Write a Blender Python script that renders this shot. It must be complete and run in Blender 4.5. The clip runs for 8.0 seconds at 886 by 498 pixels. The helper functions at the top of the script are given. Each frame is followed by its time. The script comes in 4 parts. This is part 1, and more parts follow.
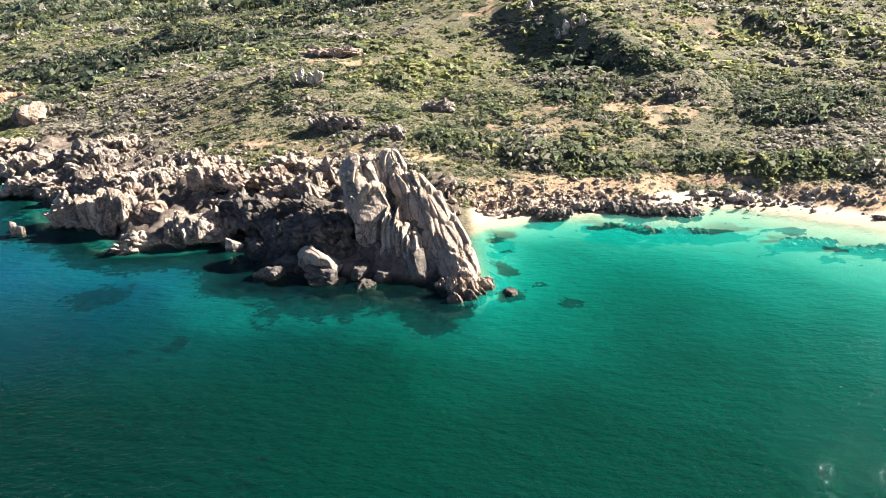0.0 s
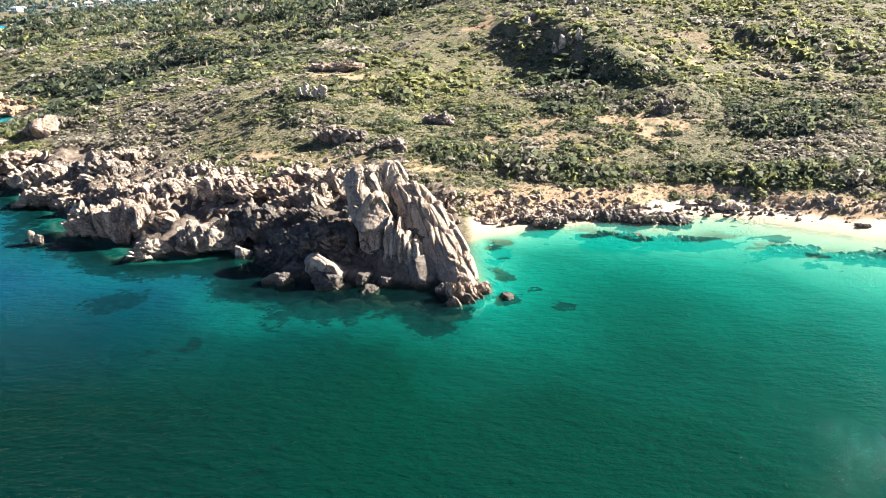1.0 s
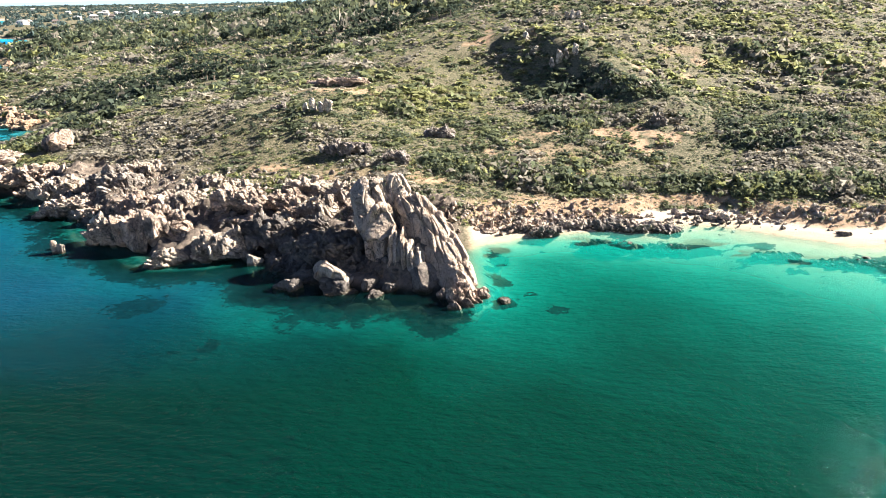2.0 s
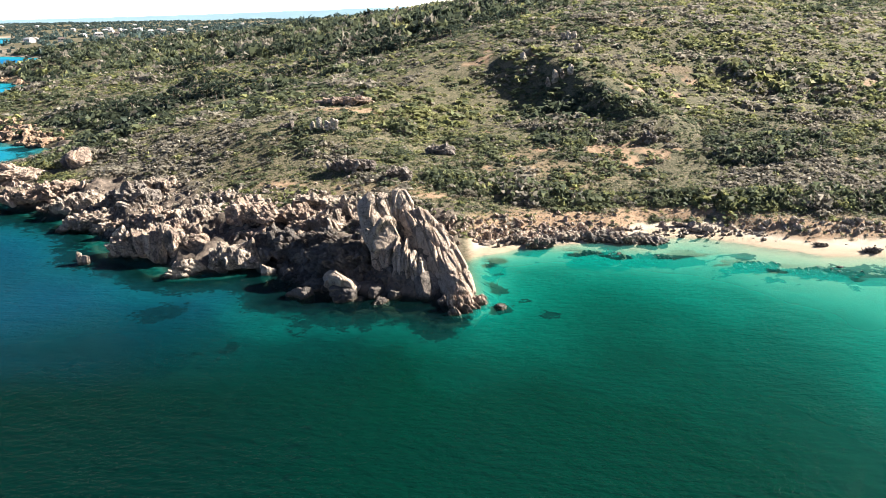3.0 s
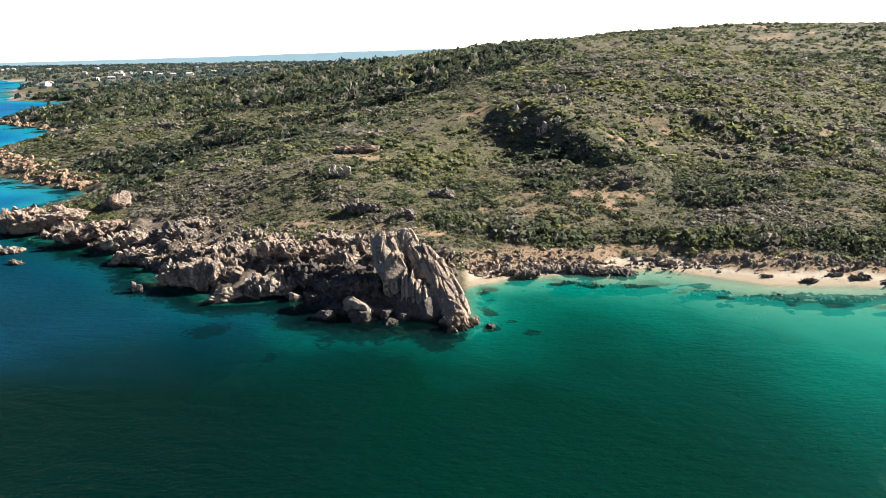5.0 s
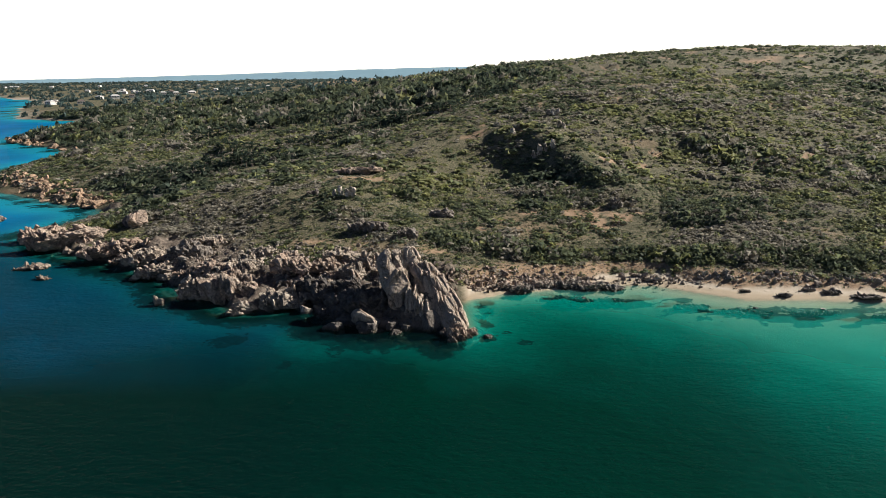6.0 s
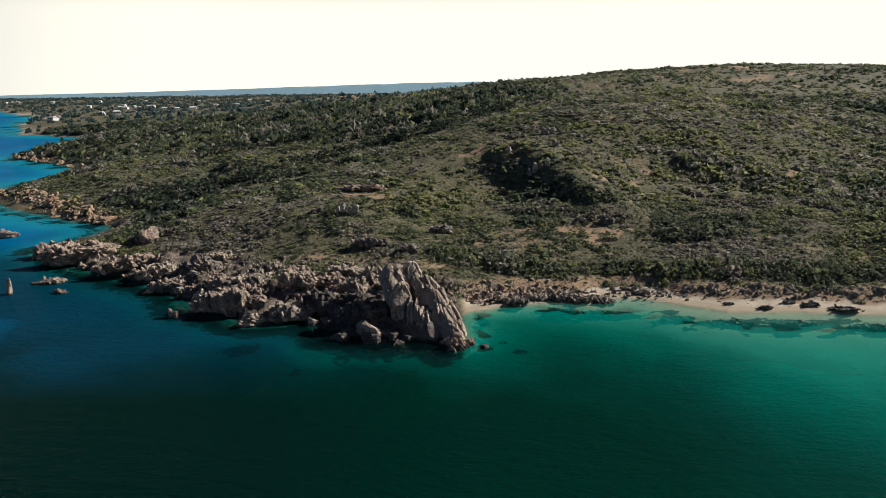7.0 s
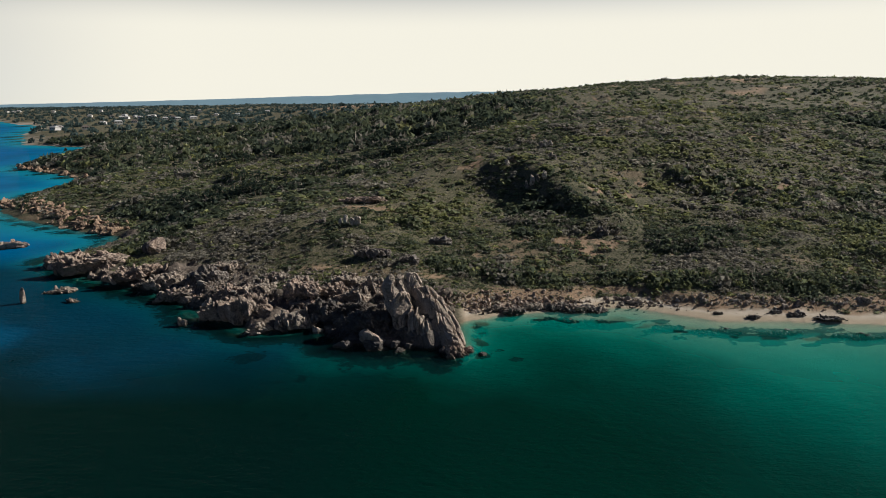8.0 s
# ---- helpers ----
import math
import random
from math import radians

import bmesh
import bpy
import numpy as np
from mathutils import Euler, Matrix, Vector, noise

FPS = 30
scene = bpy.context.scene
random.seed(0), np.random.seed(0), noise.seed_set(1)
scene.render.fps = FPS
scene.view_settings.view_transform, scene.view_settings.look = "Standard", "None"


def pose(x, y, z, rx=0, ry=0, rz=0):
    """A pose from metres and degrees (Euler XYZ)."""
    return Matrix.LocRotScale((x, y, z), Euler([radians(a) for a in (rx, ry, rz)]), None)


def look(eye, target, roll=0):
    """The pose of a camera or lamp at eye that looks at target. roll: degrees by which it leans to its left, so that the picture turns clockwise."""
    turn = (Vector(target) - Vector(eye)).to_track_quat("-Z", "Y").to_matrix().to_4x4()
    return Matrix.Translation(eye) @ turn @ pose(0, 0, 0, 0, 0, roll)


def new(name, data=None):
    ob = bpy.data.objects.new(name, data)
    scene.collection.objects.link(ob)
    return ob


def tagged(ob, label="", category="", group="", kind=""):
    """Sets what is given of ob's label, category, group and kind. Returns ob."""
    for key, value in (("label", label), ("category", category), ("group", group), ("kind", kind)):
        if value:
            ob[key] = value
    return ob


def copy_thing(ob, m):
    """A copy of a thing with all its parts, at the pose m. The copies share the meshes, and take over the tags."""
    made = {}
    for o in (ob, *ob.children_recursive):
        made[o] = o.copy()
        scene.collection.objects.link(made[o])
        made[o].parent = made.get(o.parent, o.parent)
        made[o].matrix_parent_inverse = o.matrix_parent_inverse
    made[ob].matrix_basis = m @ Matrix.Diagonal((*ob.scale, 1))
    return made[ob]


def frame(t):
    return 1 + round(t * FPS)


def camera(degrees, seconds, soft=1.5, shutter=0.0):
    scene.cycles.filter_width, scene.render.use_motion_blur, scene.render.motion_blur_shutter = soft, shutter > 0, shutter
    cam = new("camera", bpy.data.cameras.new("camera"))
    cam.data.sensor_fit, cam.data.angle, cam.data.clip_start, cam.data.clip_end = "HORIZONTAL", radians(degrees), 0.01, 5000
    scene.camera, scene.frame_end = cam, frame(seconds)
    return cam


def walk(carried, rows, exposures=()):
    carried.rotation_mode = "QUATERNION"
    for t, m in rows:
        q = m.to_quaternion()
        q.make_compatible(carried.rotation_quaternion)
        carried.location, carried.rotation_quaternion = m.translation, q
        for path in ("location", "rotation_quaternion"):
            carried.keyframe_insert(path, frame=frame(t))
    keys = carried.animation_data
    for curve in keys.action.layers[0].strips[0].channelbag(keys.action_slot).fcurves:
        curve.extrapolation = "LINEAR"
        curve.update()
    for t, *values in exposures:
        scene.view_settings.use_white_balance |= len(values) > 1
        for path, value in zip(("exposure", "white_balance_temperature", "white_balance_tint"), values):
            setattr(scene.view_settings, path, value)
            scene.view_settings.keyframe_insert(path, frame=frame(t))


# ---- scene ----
import itertools

cam = camera(66.3, 8.0, 0.75)
PATH = [
    (0, (0.526, -62.724, 30.675), (0.519, -60.87, 29.923), -0.2),
    (0.5, (0.606, -64.422, 31.13), (0.599, -62.563, 30.391), -0.2),
    (1, (0.642, -66.446, 31.699), (0.633, -64.581, 30.976), -0.3),
    (1.5, (0.731, -68.539, 32.401), (0.719, -66.669, 31.69), -0.4),
    (3, (0.801, -77.116, 34.893), (0.785, -75.227, 34.236), -0.6),
    (3.5, (0.818, -80.922, 35.913), (0.801, -79.025, 35.279), -0.6),
    (4, (1.013, -85.085, 37.05), (0.994, -83.18, 36.442), -0.6),
    (4.5, (1.119, -89.682, 38.188), (1.1, -87.767, 37.61), -0.6),
    (6, (0.886, -103.206, 41.98), (0.871, -101.27, 41.477), -0.5),
    (6.5, (0.836, -107.066, 43.112), (0.824, -105.125, 42.63), -0.5),
    (7, (0.716, -110.282, 44.023), (0.706, -108.337, 43.56), -0.5),
    (7.5, (0.696, -112.989, 44.879), (0.687, -111.04, 44.43), -0.4),
    (8, (0.634, -115.29, 45.677), (0.627, -113.339, 45.24), -0.4),
]
EXPOSURES = [(0.0, 2.4, 6450, 10), (1.5, 2.5, 6450, 10), (3.0, 1.98, 6400, 10), (4.5, 1.7, 6350, 9), (6.0, 0.85, 6250, 8), (7.0, 0.43, 6150, 8), (8.0, 0.12, 6050, 8)]
walk(cam, [(t, look(e, g, r)) for t, e, g, r in PATH], EXPOSURES)

# ---------------------------------------------------------------- light
SUN_AZ, SUN_EL = radians(63), radians(31)      # clockwise from +y, and above the horizon
sun = new("sun", bpy.data.lights.new("sun", "SUN"))
sun.data.energy, sun.data.angle, sun.data.color = 5.0, radians(0.5), (1.0, 0.92, 0.81)
sun_way = Vector((math.sin(SUN_AZ) * math.cos(SUN_EL), math.cos(SUN_AZ) * math.cos(SUN_EL), math.sin(SUN_EL)))
sun.matrix_world = look(sun_way * 300, (0, 0, 0))

world = bpy.data.worlds.new("world")
scene.world = world
world.use_nodes = True
wn = world.node_tree
sky = wn.nodes.new("ShaderNodeTexSky")
sky.sky_type, sky.sun_disc, sky.sun_elevation, sky.sun_rotation = "NISHITA", False, SUN_EL, SUN_AZ
sky.air_density, sky.dust_density, sky.ozone_density = 0.3, 0.18, 2.0
# summer haze: the sky pales to cream towards the horizon, on the sun's side more than away from it
coords, split, fade, haze = (wn.nodes.new(k) for k in ("ShaderNodeTexCoord", "ShaderNodeSeparateXYZ", "ShaderNodeMapRange", "ShaderNodeMix"))
wn.links.new(coords.outputs["Generated"], split.inputs[0])
wn.links.new(split.outputs[2], fade.inputs[0])
for key, value in (("From Min", 0.09), ("From Max", 0.20), ("To Min", 1.0), ("To Max", 0.0)):
    fade.inputs[key].default_value = value
fade.interpolation_type = "SMOOTHSTEP"
haze.data_type = "RGBA"
haze.inputs[7].default_value = (16.9, 15.5, 12.7, 1)
side, sunward, both = wn.nodes.new("ShaderNodeVectorMath"), wn.nodes.new("ShaderNodeMapRange"), wn.nodes.new("ShaderNodeMath")
side.operation, both.operation, sunward.interpolation_type = "DOT_PRODUCT", "MULTIPLY", "SMOOTHSTEP"
side.inputs[1].default_value = (math.sin(SUN_AZ), math.cos(SUN_AZ), 0)
wn.links.new(coords.outputs["Generated"], side.inputs[0])
wn.links.new(side.outputs["Value"], sunward.inputs[0])
for key, value in (("From Min", -0.6), ("From Max", 0.12)):
    sunward.inputs[key].default_value = value
wn.links.new(fade.outputs[0], both.inputs[0])
wn.links.new(sunward.outputs[0], both.inputs[1])
wn.links.new(both.outputs[0], haze.inputs[0])
wn.links.new(sky.outputs[0], haze.inputs[6])
wn.links.new(haze.outputs[2], wn.nodes["Background"].inputs[0])
wn.nodes["Background"].inputs[1].default_value = 0.052


# ---------------------------------------------------------------- materials
class Nodes:
    """A short way to write node trees."""

    def __init__(self, name):
        self.mat = bpy.data.materials.new(name)
        self.mat.use_nodes = True
        self.tree = self.mat.node_tree
        self.bsdf = self.tree.nodes["Principled BSDF"]
        self.out = self.tree.nodes["Material Output"]

    def link(self, a, b):
        self.tree.links.new(a, b)

    def add(self, kind, **sockets):
        node = self.tree.nodes.new(kind)
        for key, value in sockets.items():
            self.put(node, key.replace("_", " "), value)
        return node

    def put(self, node, key, value):
        socket = node.inputs[int(key)] if key.isdigit() else node.inputs[key]
        if isinstance(value, bpy.types.NodeSocket):
            self.link(value, socket)
        else:
            socket.default_value = value

    def where(self):
        if not hasattr(self, "spot"):
            self.spot = self.tree.nodes.new("ShaderNodeNewGeometry").outputs["Position"]
        return self.spot

    def noise(self, scale, detail=4.0, rough=0.55, vector=None):
        node = self.add("ShaderNodeTexNoise", Scale=scale, Detail=detail, Roughness=rough, Vector=vector or self.where())
        return node.outputs["Fac"]

    def stretched(self, x, y, z):
        node = self.tree.nodes.new("ShaderNodeMapping")
        self.link(self.where(), node.inputs["Vector"])
        node.inputs["Scale"].default_value = (x, y, z)
        return node.outputs["Vector"]

    def attribute(self, name):
        node = self.tree.nodes.new("ShaderNodeAttribute")
        node.attribute_name = name
        return node.outputs["Fac"]

    def ramp(self, fac, *stops):
        node = self.tree.nodes.new("ShaderNodeValToRGB")
        while len(node.color_ramp.elements) < len(stops):
            node.color_ramp.elements.new(0.5)
        for element, (at, colour) in zip(node.color_ramp.elements, stops):
            element.position = at
            element.color = (*colour, 1) if isinstance(colour, tuple) else (colour, colour, colour, 1)
        self.link(fac, node.inputs[0])
        return node.outputs[0]

    def mix(self, fac, a, b, blend="MIX"):
        node = self.tree.nodes.new("ShaderNodeMix")
        node.data_type, node.blend_type = "RGBA", blend
        for socket, value in ((node.inputs[0], fac), (node.inputs[6], a), (node.inputs[7], b)):
            if isinstance(value, bpy.types.NodeSocket):
                self.link(value, socket)
            else:
                socket.default_value = (*value, 1) if isinstance(value, tuple) else value
        return node.outputs[2]

    def math(self, op, a, b=0.0, clamp=False):
        node = self.tree.nodes.new("ShaderNodeMath")
        node.operation, node.use_clamp = op, clamp
        for socket, value in ((node.inputs[0], a), (node.inputs[1], b)):
            if isinstance(value, bpy.types.NodeSocket):
                self.link(value, socket)
            else:
                socket.default_value = value
        return node.outputs[0]

    def ragged(self, name):
        """The patches of a soft field on the map, with torn edges."""
        rough = self.noise(0.45, 6.0, 0.65, self.stretched(1.0, 1.3, 0.0))
        fine = self.noise(1.6, 4.0, 0.6, self.stretched(1.0, 1.2, 0.0))
        field = self.math("ADD", self.attribute(name), self.math("MULTIPLY", self.math("SUBTRACT", rough, 0.5), 1.5))
        field = self.math("ADD", field, self.math("MULTIPLY", self.math("SUBTRACT", fine, 0.5), 0.7))
        torn = self.noise(5.0, 3.0, 0.6, self.stretched(1.0, 1.6, 0.0))
        field = self.math("ADD", field, self.math("MULTIPLY", self.math("SUBTRACT", torn, 0.5), 0.4))
        return self.ramp(field, (0.46, 0.0), (0.58, 1.0))

    def height(self):
        node = self.tree.nodes.new("ShaderNodeSeparateXYZ")
        self.link(self.where(), node.inputs[0])
        return node.outputs[2]

    def bump(self, height, distance, strength=1.0, normal=None):
        node = self.add("ShaderNodeBump", Height=height, Distance=distance, Strength=strength)
        if normal:
            self.link(normal, node.inputs["Normal"])
        return node.outputs[0]

    def finish(self, colour, roughness=0.8, normal=None, specular=0.3):
        for key, value in (("Base Color", colour), ("Roughness", roughness), ("Specular IOR Level", specular)):
            if isinstance(value, tuple):
                value = (*value, 1)
            self.put(self.bsdf, key, value)
        if normal:
            self.link(normal, self.bsdf.inputs["Normal"])
        return self.mat


def granite(name, light, mid, dark, lichen=0.75, joints=(1.5, 0.8, 0.9), wet=True):
    n = Nodes(name)
    big = n.noise(0.35, 5.0, 0.6)
    fine = n.noise(3.5, 6.0, 0.7)
    streak = n.noise(1.0, 5.0, 0.65, n.stretched(2.2, 2.2, 0.35))
    colour = n.ramp(big, (0.3, mid), (0.55, light), (0.75, mid))
    colour = n.mix(n.ramp(fine, (0.34, 0.5), (0.50, 0.0)), colour, dark)
    colour = n.mix(n.ramp(streak, (0.58, 0.0), (0.74, 0.6)), colour, (0.13, 0.105, 0.085))
    info = n.tree.nodes.new("ShaderNodeObjectInfo")
    colour = n.mix(n.ramp(info.outputs["Random"], (0.0, 0.0), (1.0, 0.8)), colour, n.mix(1.0, colour, (0.78, 0.72, 0.68), "MULTIPLY"))
    lines = []
    for turn, size in (((2.6, 2.0, 0.45), 0.55), ((0.5, 1.6, 1.9), 0.4)):
        wavy = n.noise(size, 3.0, 0.5, n.stretched(*turn))
        lines.append(n.ramp(n.math("ABSOLUTE", n.math("SUBTRACT", wavy, 0.5)), (0.0, 0.0), (0.013, 1.0)))
    crack = n.math("MAXIMUM", n.math("MULTIPLY", lines[0], lines[1]), n.ramp(n.noise(0.5, 2.0), (0.45, 0.0), (0.6, 1.0)))
    colour = n.mix(n.ramp(crack, (0.0, 0.7), (0.8, 0.0)), colour, (0.06, 0.05, 0.043))
    split = n.tree.nodes.new("ShaderNodeMapping")
    n.link(n.where(), split.inputs["Vector"])
    split.inputs["Rotation"].default_value, split.inputs["Scale"].default_value = (0.35, 0.5, 0.6), joints
    bent = n.mix(0.16, split.outputs[0], n.add("ShaderNodeTexNoise", Scale=0.9, Detail=3.0, Vector=n.where()).outputs["Color"])
    blocks = n.add("ShaderNodeTexVoronoi", Scale=1.0, Vector=bent)
    blocks.feature = "DISTANCE_TO_EDGE"
    seam = n.math("MAXIMUM", n.ramp(blocks.outputs["Distance"], (0.0, 0.0), (0.035, 1.0)), n.ramp(n.noise(0.7, 2.0), (0.45, 0.0), (0.58, 1.0)))
    colour = n.mix(n.ramp(seam, (0.0, 0.7), (0.8, 0.0)), colour, (0.035, 0.029, 0.025))
    stain = n.noise(0.55, 6.0, 0.7, n.stretched(1.0, 1.0, 0.7))
    colour = n.mix(n.ramp(stain, (0.5, 0.0), (0.60, lichen)), colour, (0.07, 0.062, 0.055))
    rough = 0.85
    if wet:
        edge = n.math("ADD", n.height(), n.math("MULTIPLY", n.noise(0.8, 4.0), -0.4))
        tide = n.ramp(edge, (0.0, 0.9), (0.25, 0.0))
        colour = n.mix(tide, colour, (0.075, 0.058, 0.036))
        rough = n.ramp(tide, (0.0, 0.85), (1.0, 0.35))
    bumped = n.bump(seam, 0.16, 0.9, n.bump(crack, 0.15, 0.8))
    bumped = n.bump(n.noise(1.6, 6.0, 0.7, n.stretched(1.6, 1.6, 0.7)), 0.5, 0.8, bumped)
    bumped = n.bump(n.noise(6.0, 8.0, 0.75), 0.16, 1.0, bumped)
    return n.finish(colour, rough, bumped)


GRANITE = granite("granite", (0.55, 0.465, 0.38), (0.41, 0.342, 0.275), (0.14, 0.12, 0.102))
GRANITE_PINK = granite("pink_granite", (0.52, 0.405, 0.32), (0.40, 0.305, 0.24), (0.125, 0.10, 0.083))
GRANITE_GREY = granite("grey_granite", (0.34, 0.30, 0.262), (0.235, 0.207, 0.182), (0.085, 0.075, 0.067))
GRANITE_ORANGE = granite("orange_granite", (0.52, 0.36, 0.24), (0.40, 0.27, 0.18), (0.18, 0.13, 0.10))
# dark rock, darkened further to paint shade in and beside the stack
GRANITE_DARK_SHADED = granite("dark_granite", (0.185, 0.165, 0.15), (0.115, 0.102, 0.094), (0.045, 0.04, 0.037))
STACK_GRANITE = granite("stack_granite", (0.60, 0.50, 0.41), (0.48, 0.395, 0.315), (0.2, 0.16, 0.13), 0.25, (0.9, 0.35, 0.28))
GRANITE_PALE = granite("pale_granite", (0.62, 0.55, 0.46), (0.52, 0.45, 0.37), (0.34, 0.29, 0.23))


def ground_material():
    n = Nodes("coastal_ground")
    patch = n.noise(0.09, 5.0, 0.6)
    tuft = n.noise(1.1, 6.0, 0.7)
    grain = n.noise(7.0, 5.0, 0.7)
    heath = n.ramp(patch, (0.3, (0.072, 0.075, 0.042)), (0.42, (0.135, 0.124, 0.075)), (0.55, (0.19, 0.162, 0.108)), (0.7, (0.115, 0.11, 0.064)))
    heath = n.mix(n.ramp(tuft, (0.48, 0.0), (0.66, 0.8)), heath, (0.27, 0.22, 0.145))
    heath = n.mix(n.ramp(n.noise(2.2, 6.0, 0.75), (0.42, 0.9), (0.54, 0.0)), heath, (0.038, 0.046, 0.02))
    heath = n.mix(n.ramp(grain, (0.35, 0.6), (0.55, 0.0)), heath, (0.04, 0.042, 0.02))
    soil = n.mix(n.ramp(tuft, (0.35, 0.0), (0.65, 1.0)), (0.255, 0.165, 0.10), (0.37, 0.265, 0.175))
    sand = n.mix(n.ramp(n.noise(0.5, 5.0), (0.35, 0.0), (0.7, 1.0)), (0.44, 0.37, 0.285), (0.53, 0.455, 0.365))
    damp = n.ramp(n.math("ADD", n.height(), n.math("MULTIPLY", n.noise(0.25, 3.0), -0.35)), (0.0, 0.75), (0.14, 0.0))
    sand = n.mix(damp, sand, (0.36, 0.285, 0.195))
    rock = n.mix(n.ramp(n.noise(0.8, 7.0, 0.7), (0.35, 0.0), (0.65, 1.0)), (0.05, 0.042, 0.036), (0.22, 0.175, 0.14))
    rock = n.mix(n.ramp(n.height(), (0.0, 0.9), (0.5, 0.0)), rock, (0.03, 0.027, 0.02))
    weed = n.mix(n.ramp(n.noise(0.7, 5.0, 0.7), (0.35, 0.0), (0.65, 1.0)), (0.008, 0.012, 0.009), (0.035, 0.038, 0.024))
    colour = n.mix(n.attribute("soil"), heath, soil)
    colour = n.mix(n.attribute("rock"), colour, rock)
    colour = n.mix(n.attribute("sand"), colour, sand)
    colour = n.mix(n.math("MULTIPLY", n.ragged("weed"), n.ramp(n.height(), (0.0, 1.0), (0.05, 0.0))), colour, weed)
    return n.finish(colour, 0.95, n.bump(n.noise(2.0, 8.0, 0.75), 0.25, 0.8), 0.15)


def water_material():
    n = Nodes("sea_water")
    depth, weed, blue = n.attribute("depth"), n.ragged("weed"), n.attribute("blue")
    d = n.math("MULTIPLY", depth, 0.1, True)
    body = n.ramp(d, (0.0, (0.16, 0.46, 0.37)), (0.1, (0.012, 0.32, 0.255)), (0.2, (0.003, 0.25, 0.195)), (0.34, (0.0008, 0.118, 0.088)), (0.62, (0.0001, 0.023, 0.013)), (0.85, (0.0001, 0.0115, 0.008)))
    # bluer side: dark weed beds, and reflected sky painted into the body colour
    deep = n.ramp(d, (0.0, (0.010, 0.05, 0.05)), (0.2, (0.004, 0.052, 0.078)), (0.5, (0.003, 0.052, 0.098)), (0.85, (0.002, 0.045, 0.092)), (1.0, (0.004, 0.15, 0.33)))
    body = n.mix(blue, body, deep)
    body = n.mix(n.attribute("cove"), body, n.ramp(d, (0.0, (0.10, 0.50, 0.50)), (0.2, (0.02, 0.32, 0.42)), (0.6, (0.006, 0.16, 0.33)), (1.0, (0.004, 0.12, 0.32))))
    body = n.mix(n.math("MULTIPLY", weed, n.ramp(d, (0.05, 0.0), (0.14, 0.9), (0.6, 0.55))), body, n.ramp(n.noise(1.2, 4.0, 0.7), (0.35, (0.0005, 0.003, 0.004)), (0.65, (0.002, 0.011, 0.011))))
    # near the rocks: dark weed, plus the stack's shadow and reflection painted in
    weed_and_shade = n.math("MULTIPLY", n.attribute("stony"), n.ramp(n.math("ADD", d, n.math("MULTIPLY", n.math("SUBTRACT", n.noise(0.5, 5.0, 0.65), 0.5), 0.3)), (0.24, 0.96), (0.55, 0.0)))
    body = n.mix(weed_and_shade, body, n.ramp(n.noise(0.9, 5.0, 0.7), (0.35, (0.0006, 0.003, 0.005)), (0.62, (0.002, 0.010, 0.012)), (0.72, (0.012, 0.017, 0.006))))
    swell = n.noise(0.035, 3.0, 0.5)
    body = n.mix(n.ramp(swell, (0.35, 0.0), (0.7, 0.3)), body, (0.001, 0.014, 0.012))
    tint = n.ramp(d, (0.0, (0.97, 1.0, 0.98)), (0.15, (0.55, 0.92, 0.84)), (0.5, (0.12, 0.62, 0.5)))
    clear = n.ramp(n.math("MULTIPLY", depth, 0.2, True), (0.0, 0.02), (0.1, 0.2), (0.3, 0.52), (0.7, 0.86), (1.0, 0.95))
    under = n.add("ShaderNodeBsdfTransparent", Color=tint)
    swell_bump = n.bump(n.noise(0.22, 3.0, 0.5, n.stretched(1.0, 2.2, 1.0)), 0.5, 0.45)
    wave = n.bump(n.noise(1.5, 2.5, 0.6, n.stretched(1.0, 1.4, 1.0)), 0.2, 1.0, swell_bump)
    ripple = n.bump(n.noise(0.8, 4.0, 0.6, n.stretched(0.8, 1.9, 1.0)), 0.4, 0.7, swell_bump)
    lit = n.add("ShaderNodeBsdfDiffuse", Color=body, Normal=ripple)
    inner = n.tree.nodes.new("ShaderNodeMixShader")
    n.link(clear, inner.inputs[0]), n.link(under.outputs[0], inner.inputs[1]), n.link(lit.outputs[0], inner.inputs[2])
    gloss = n.add("ShaderNodeBsdfGlossy", Roughness=0.05, Normal=wave)
    fresnel = n.add("ShaderNodeFresnel", IOR=1.33, Normal=wave)
    top = n.tree.nodes.new("ShaderNodeMixShader")
    n.link(n.math("MINIMUM", n.math("MULTIPLY", fresnel.outputs[0], 1.8), 0.036), top.inputs[0]), n.link(inner.outputs[0], top.inputs[1]), n.link(gloss.outputs[0], top.inputs[2])
    n.link(top.outputs[0], n.out.inputs[0])
    return n.mat


def leaf_material(name, *stops):
    n = Nodes(name)
    island = n.tree.nodes.new("ShaderNodeNewGeometry").outputs["Random Per Island"]
    colour = n.ramp(n.attribute("tone"), *stops)
    shade = n.ramp(island, (0.0, 0.6), (1.0, 1.3))
    colour = n.mix(1.0, colour, shade, "MULTIPLY")
    thin = n.add("ShaderNodeBsdfTranslucent", Color=colour)
    n.finish(colour, 0.7, None, 0.1)
    both = n.tree.nodes.new("ShaderNodeMixShader")
    both.inputs[0].default_value = 0.45
    n.link(n.bsdf.outputs[0], both.inputs[1]), n.link(thin.outputs[0], both.inputs[2]), n.link(both.outputs[0], n.out.inputs[0])
    return n.mat


def plain(name, colour, roughness=0.7, spread=0.15, scale=2.0):
    n = Nodes(name)
    darker = tuple(c * (1 - 2 * spread) for c in colour)
    return n.finish(n.mix(n.noise(scale, 5.0, 0.65), darker, colour), roughness, n.bump(n.noise(scale * 5, 4.0), 0.02, 0.5))


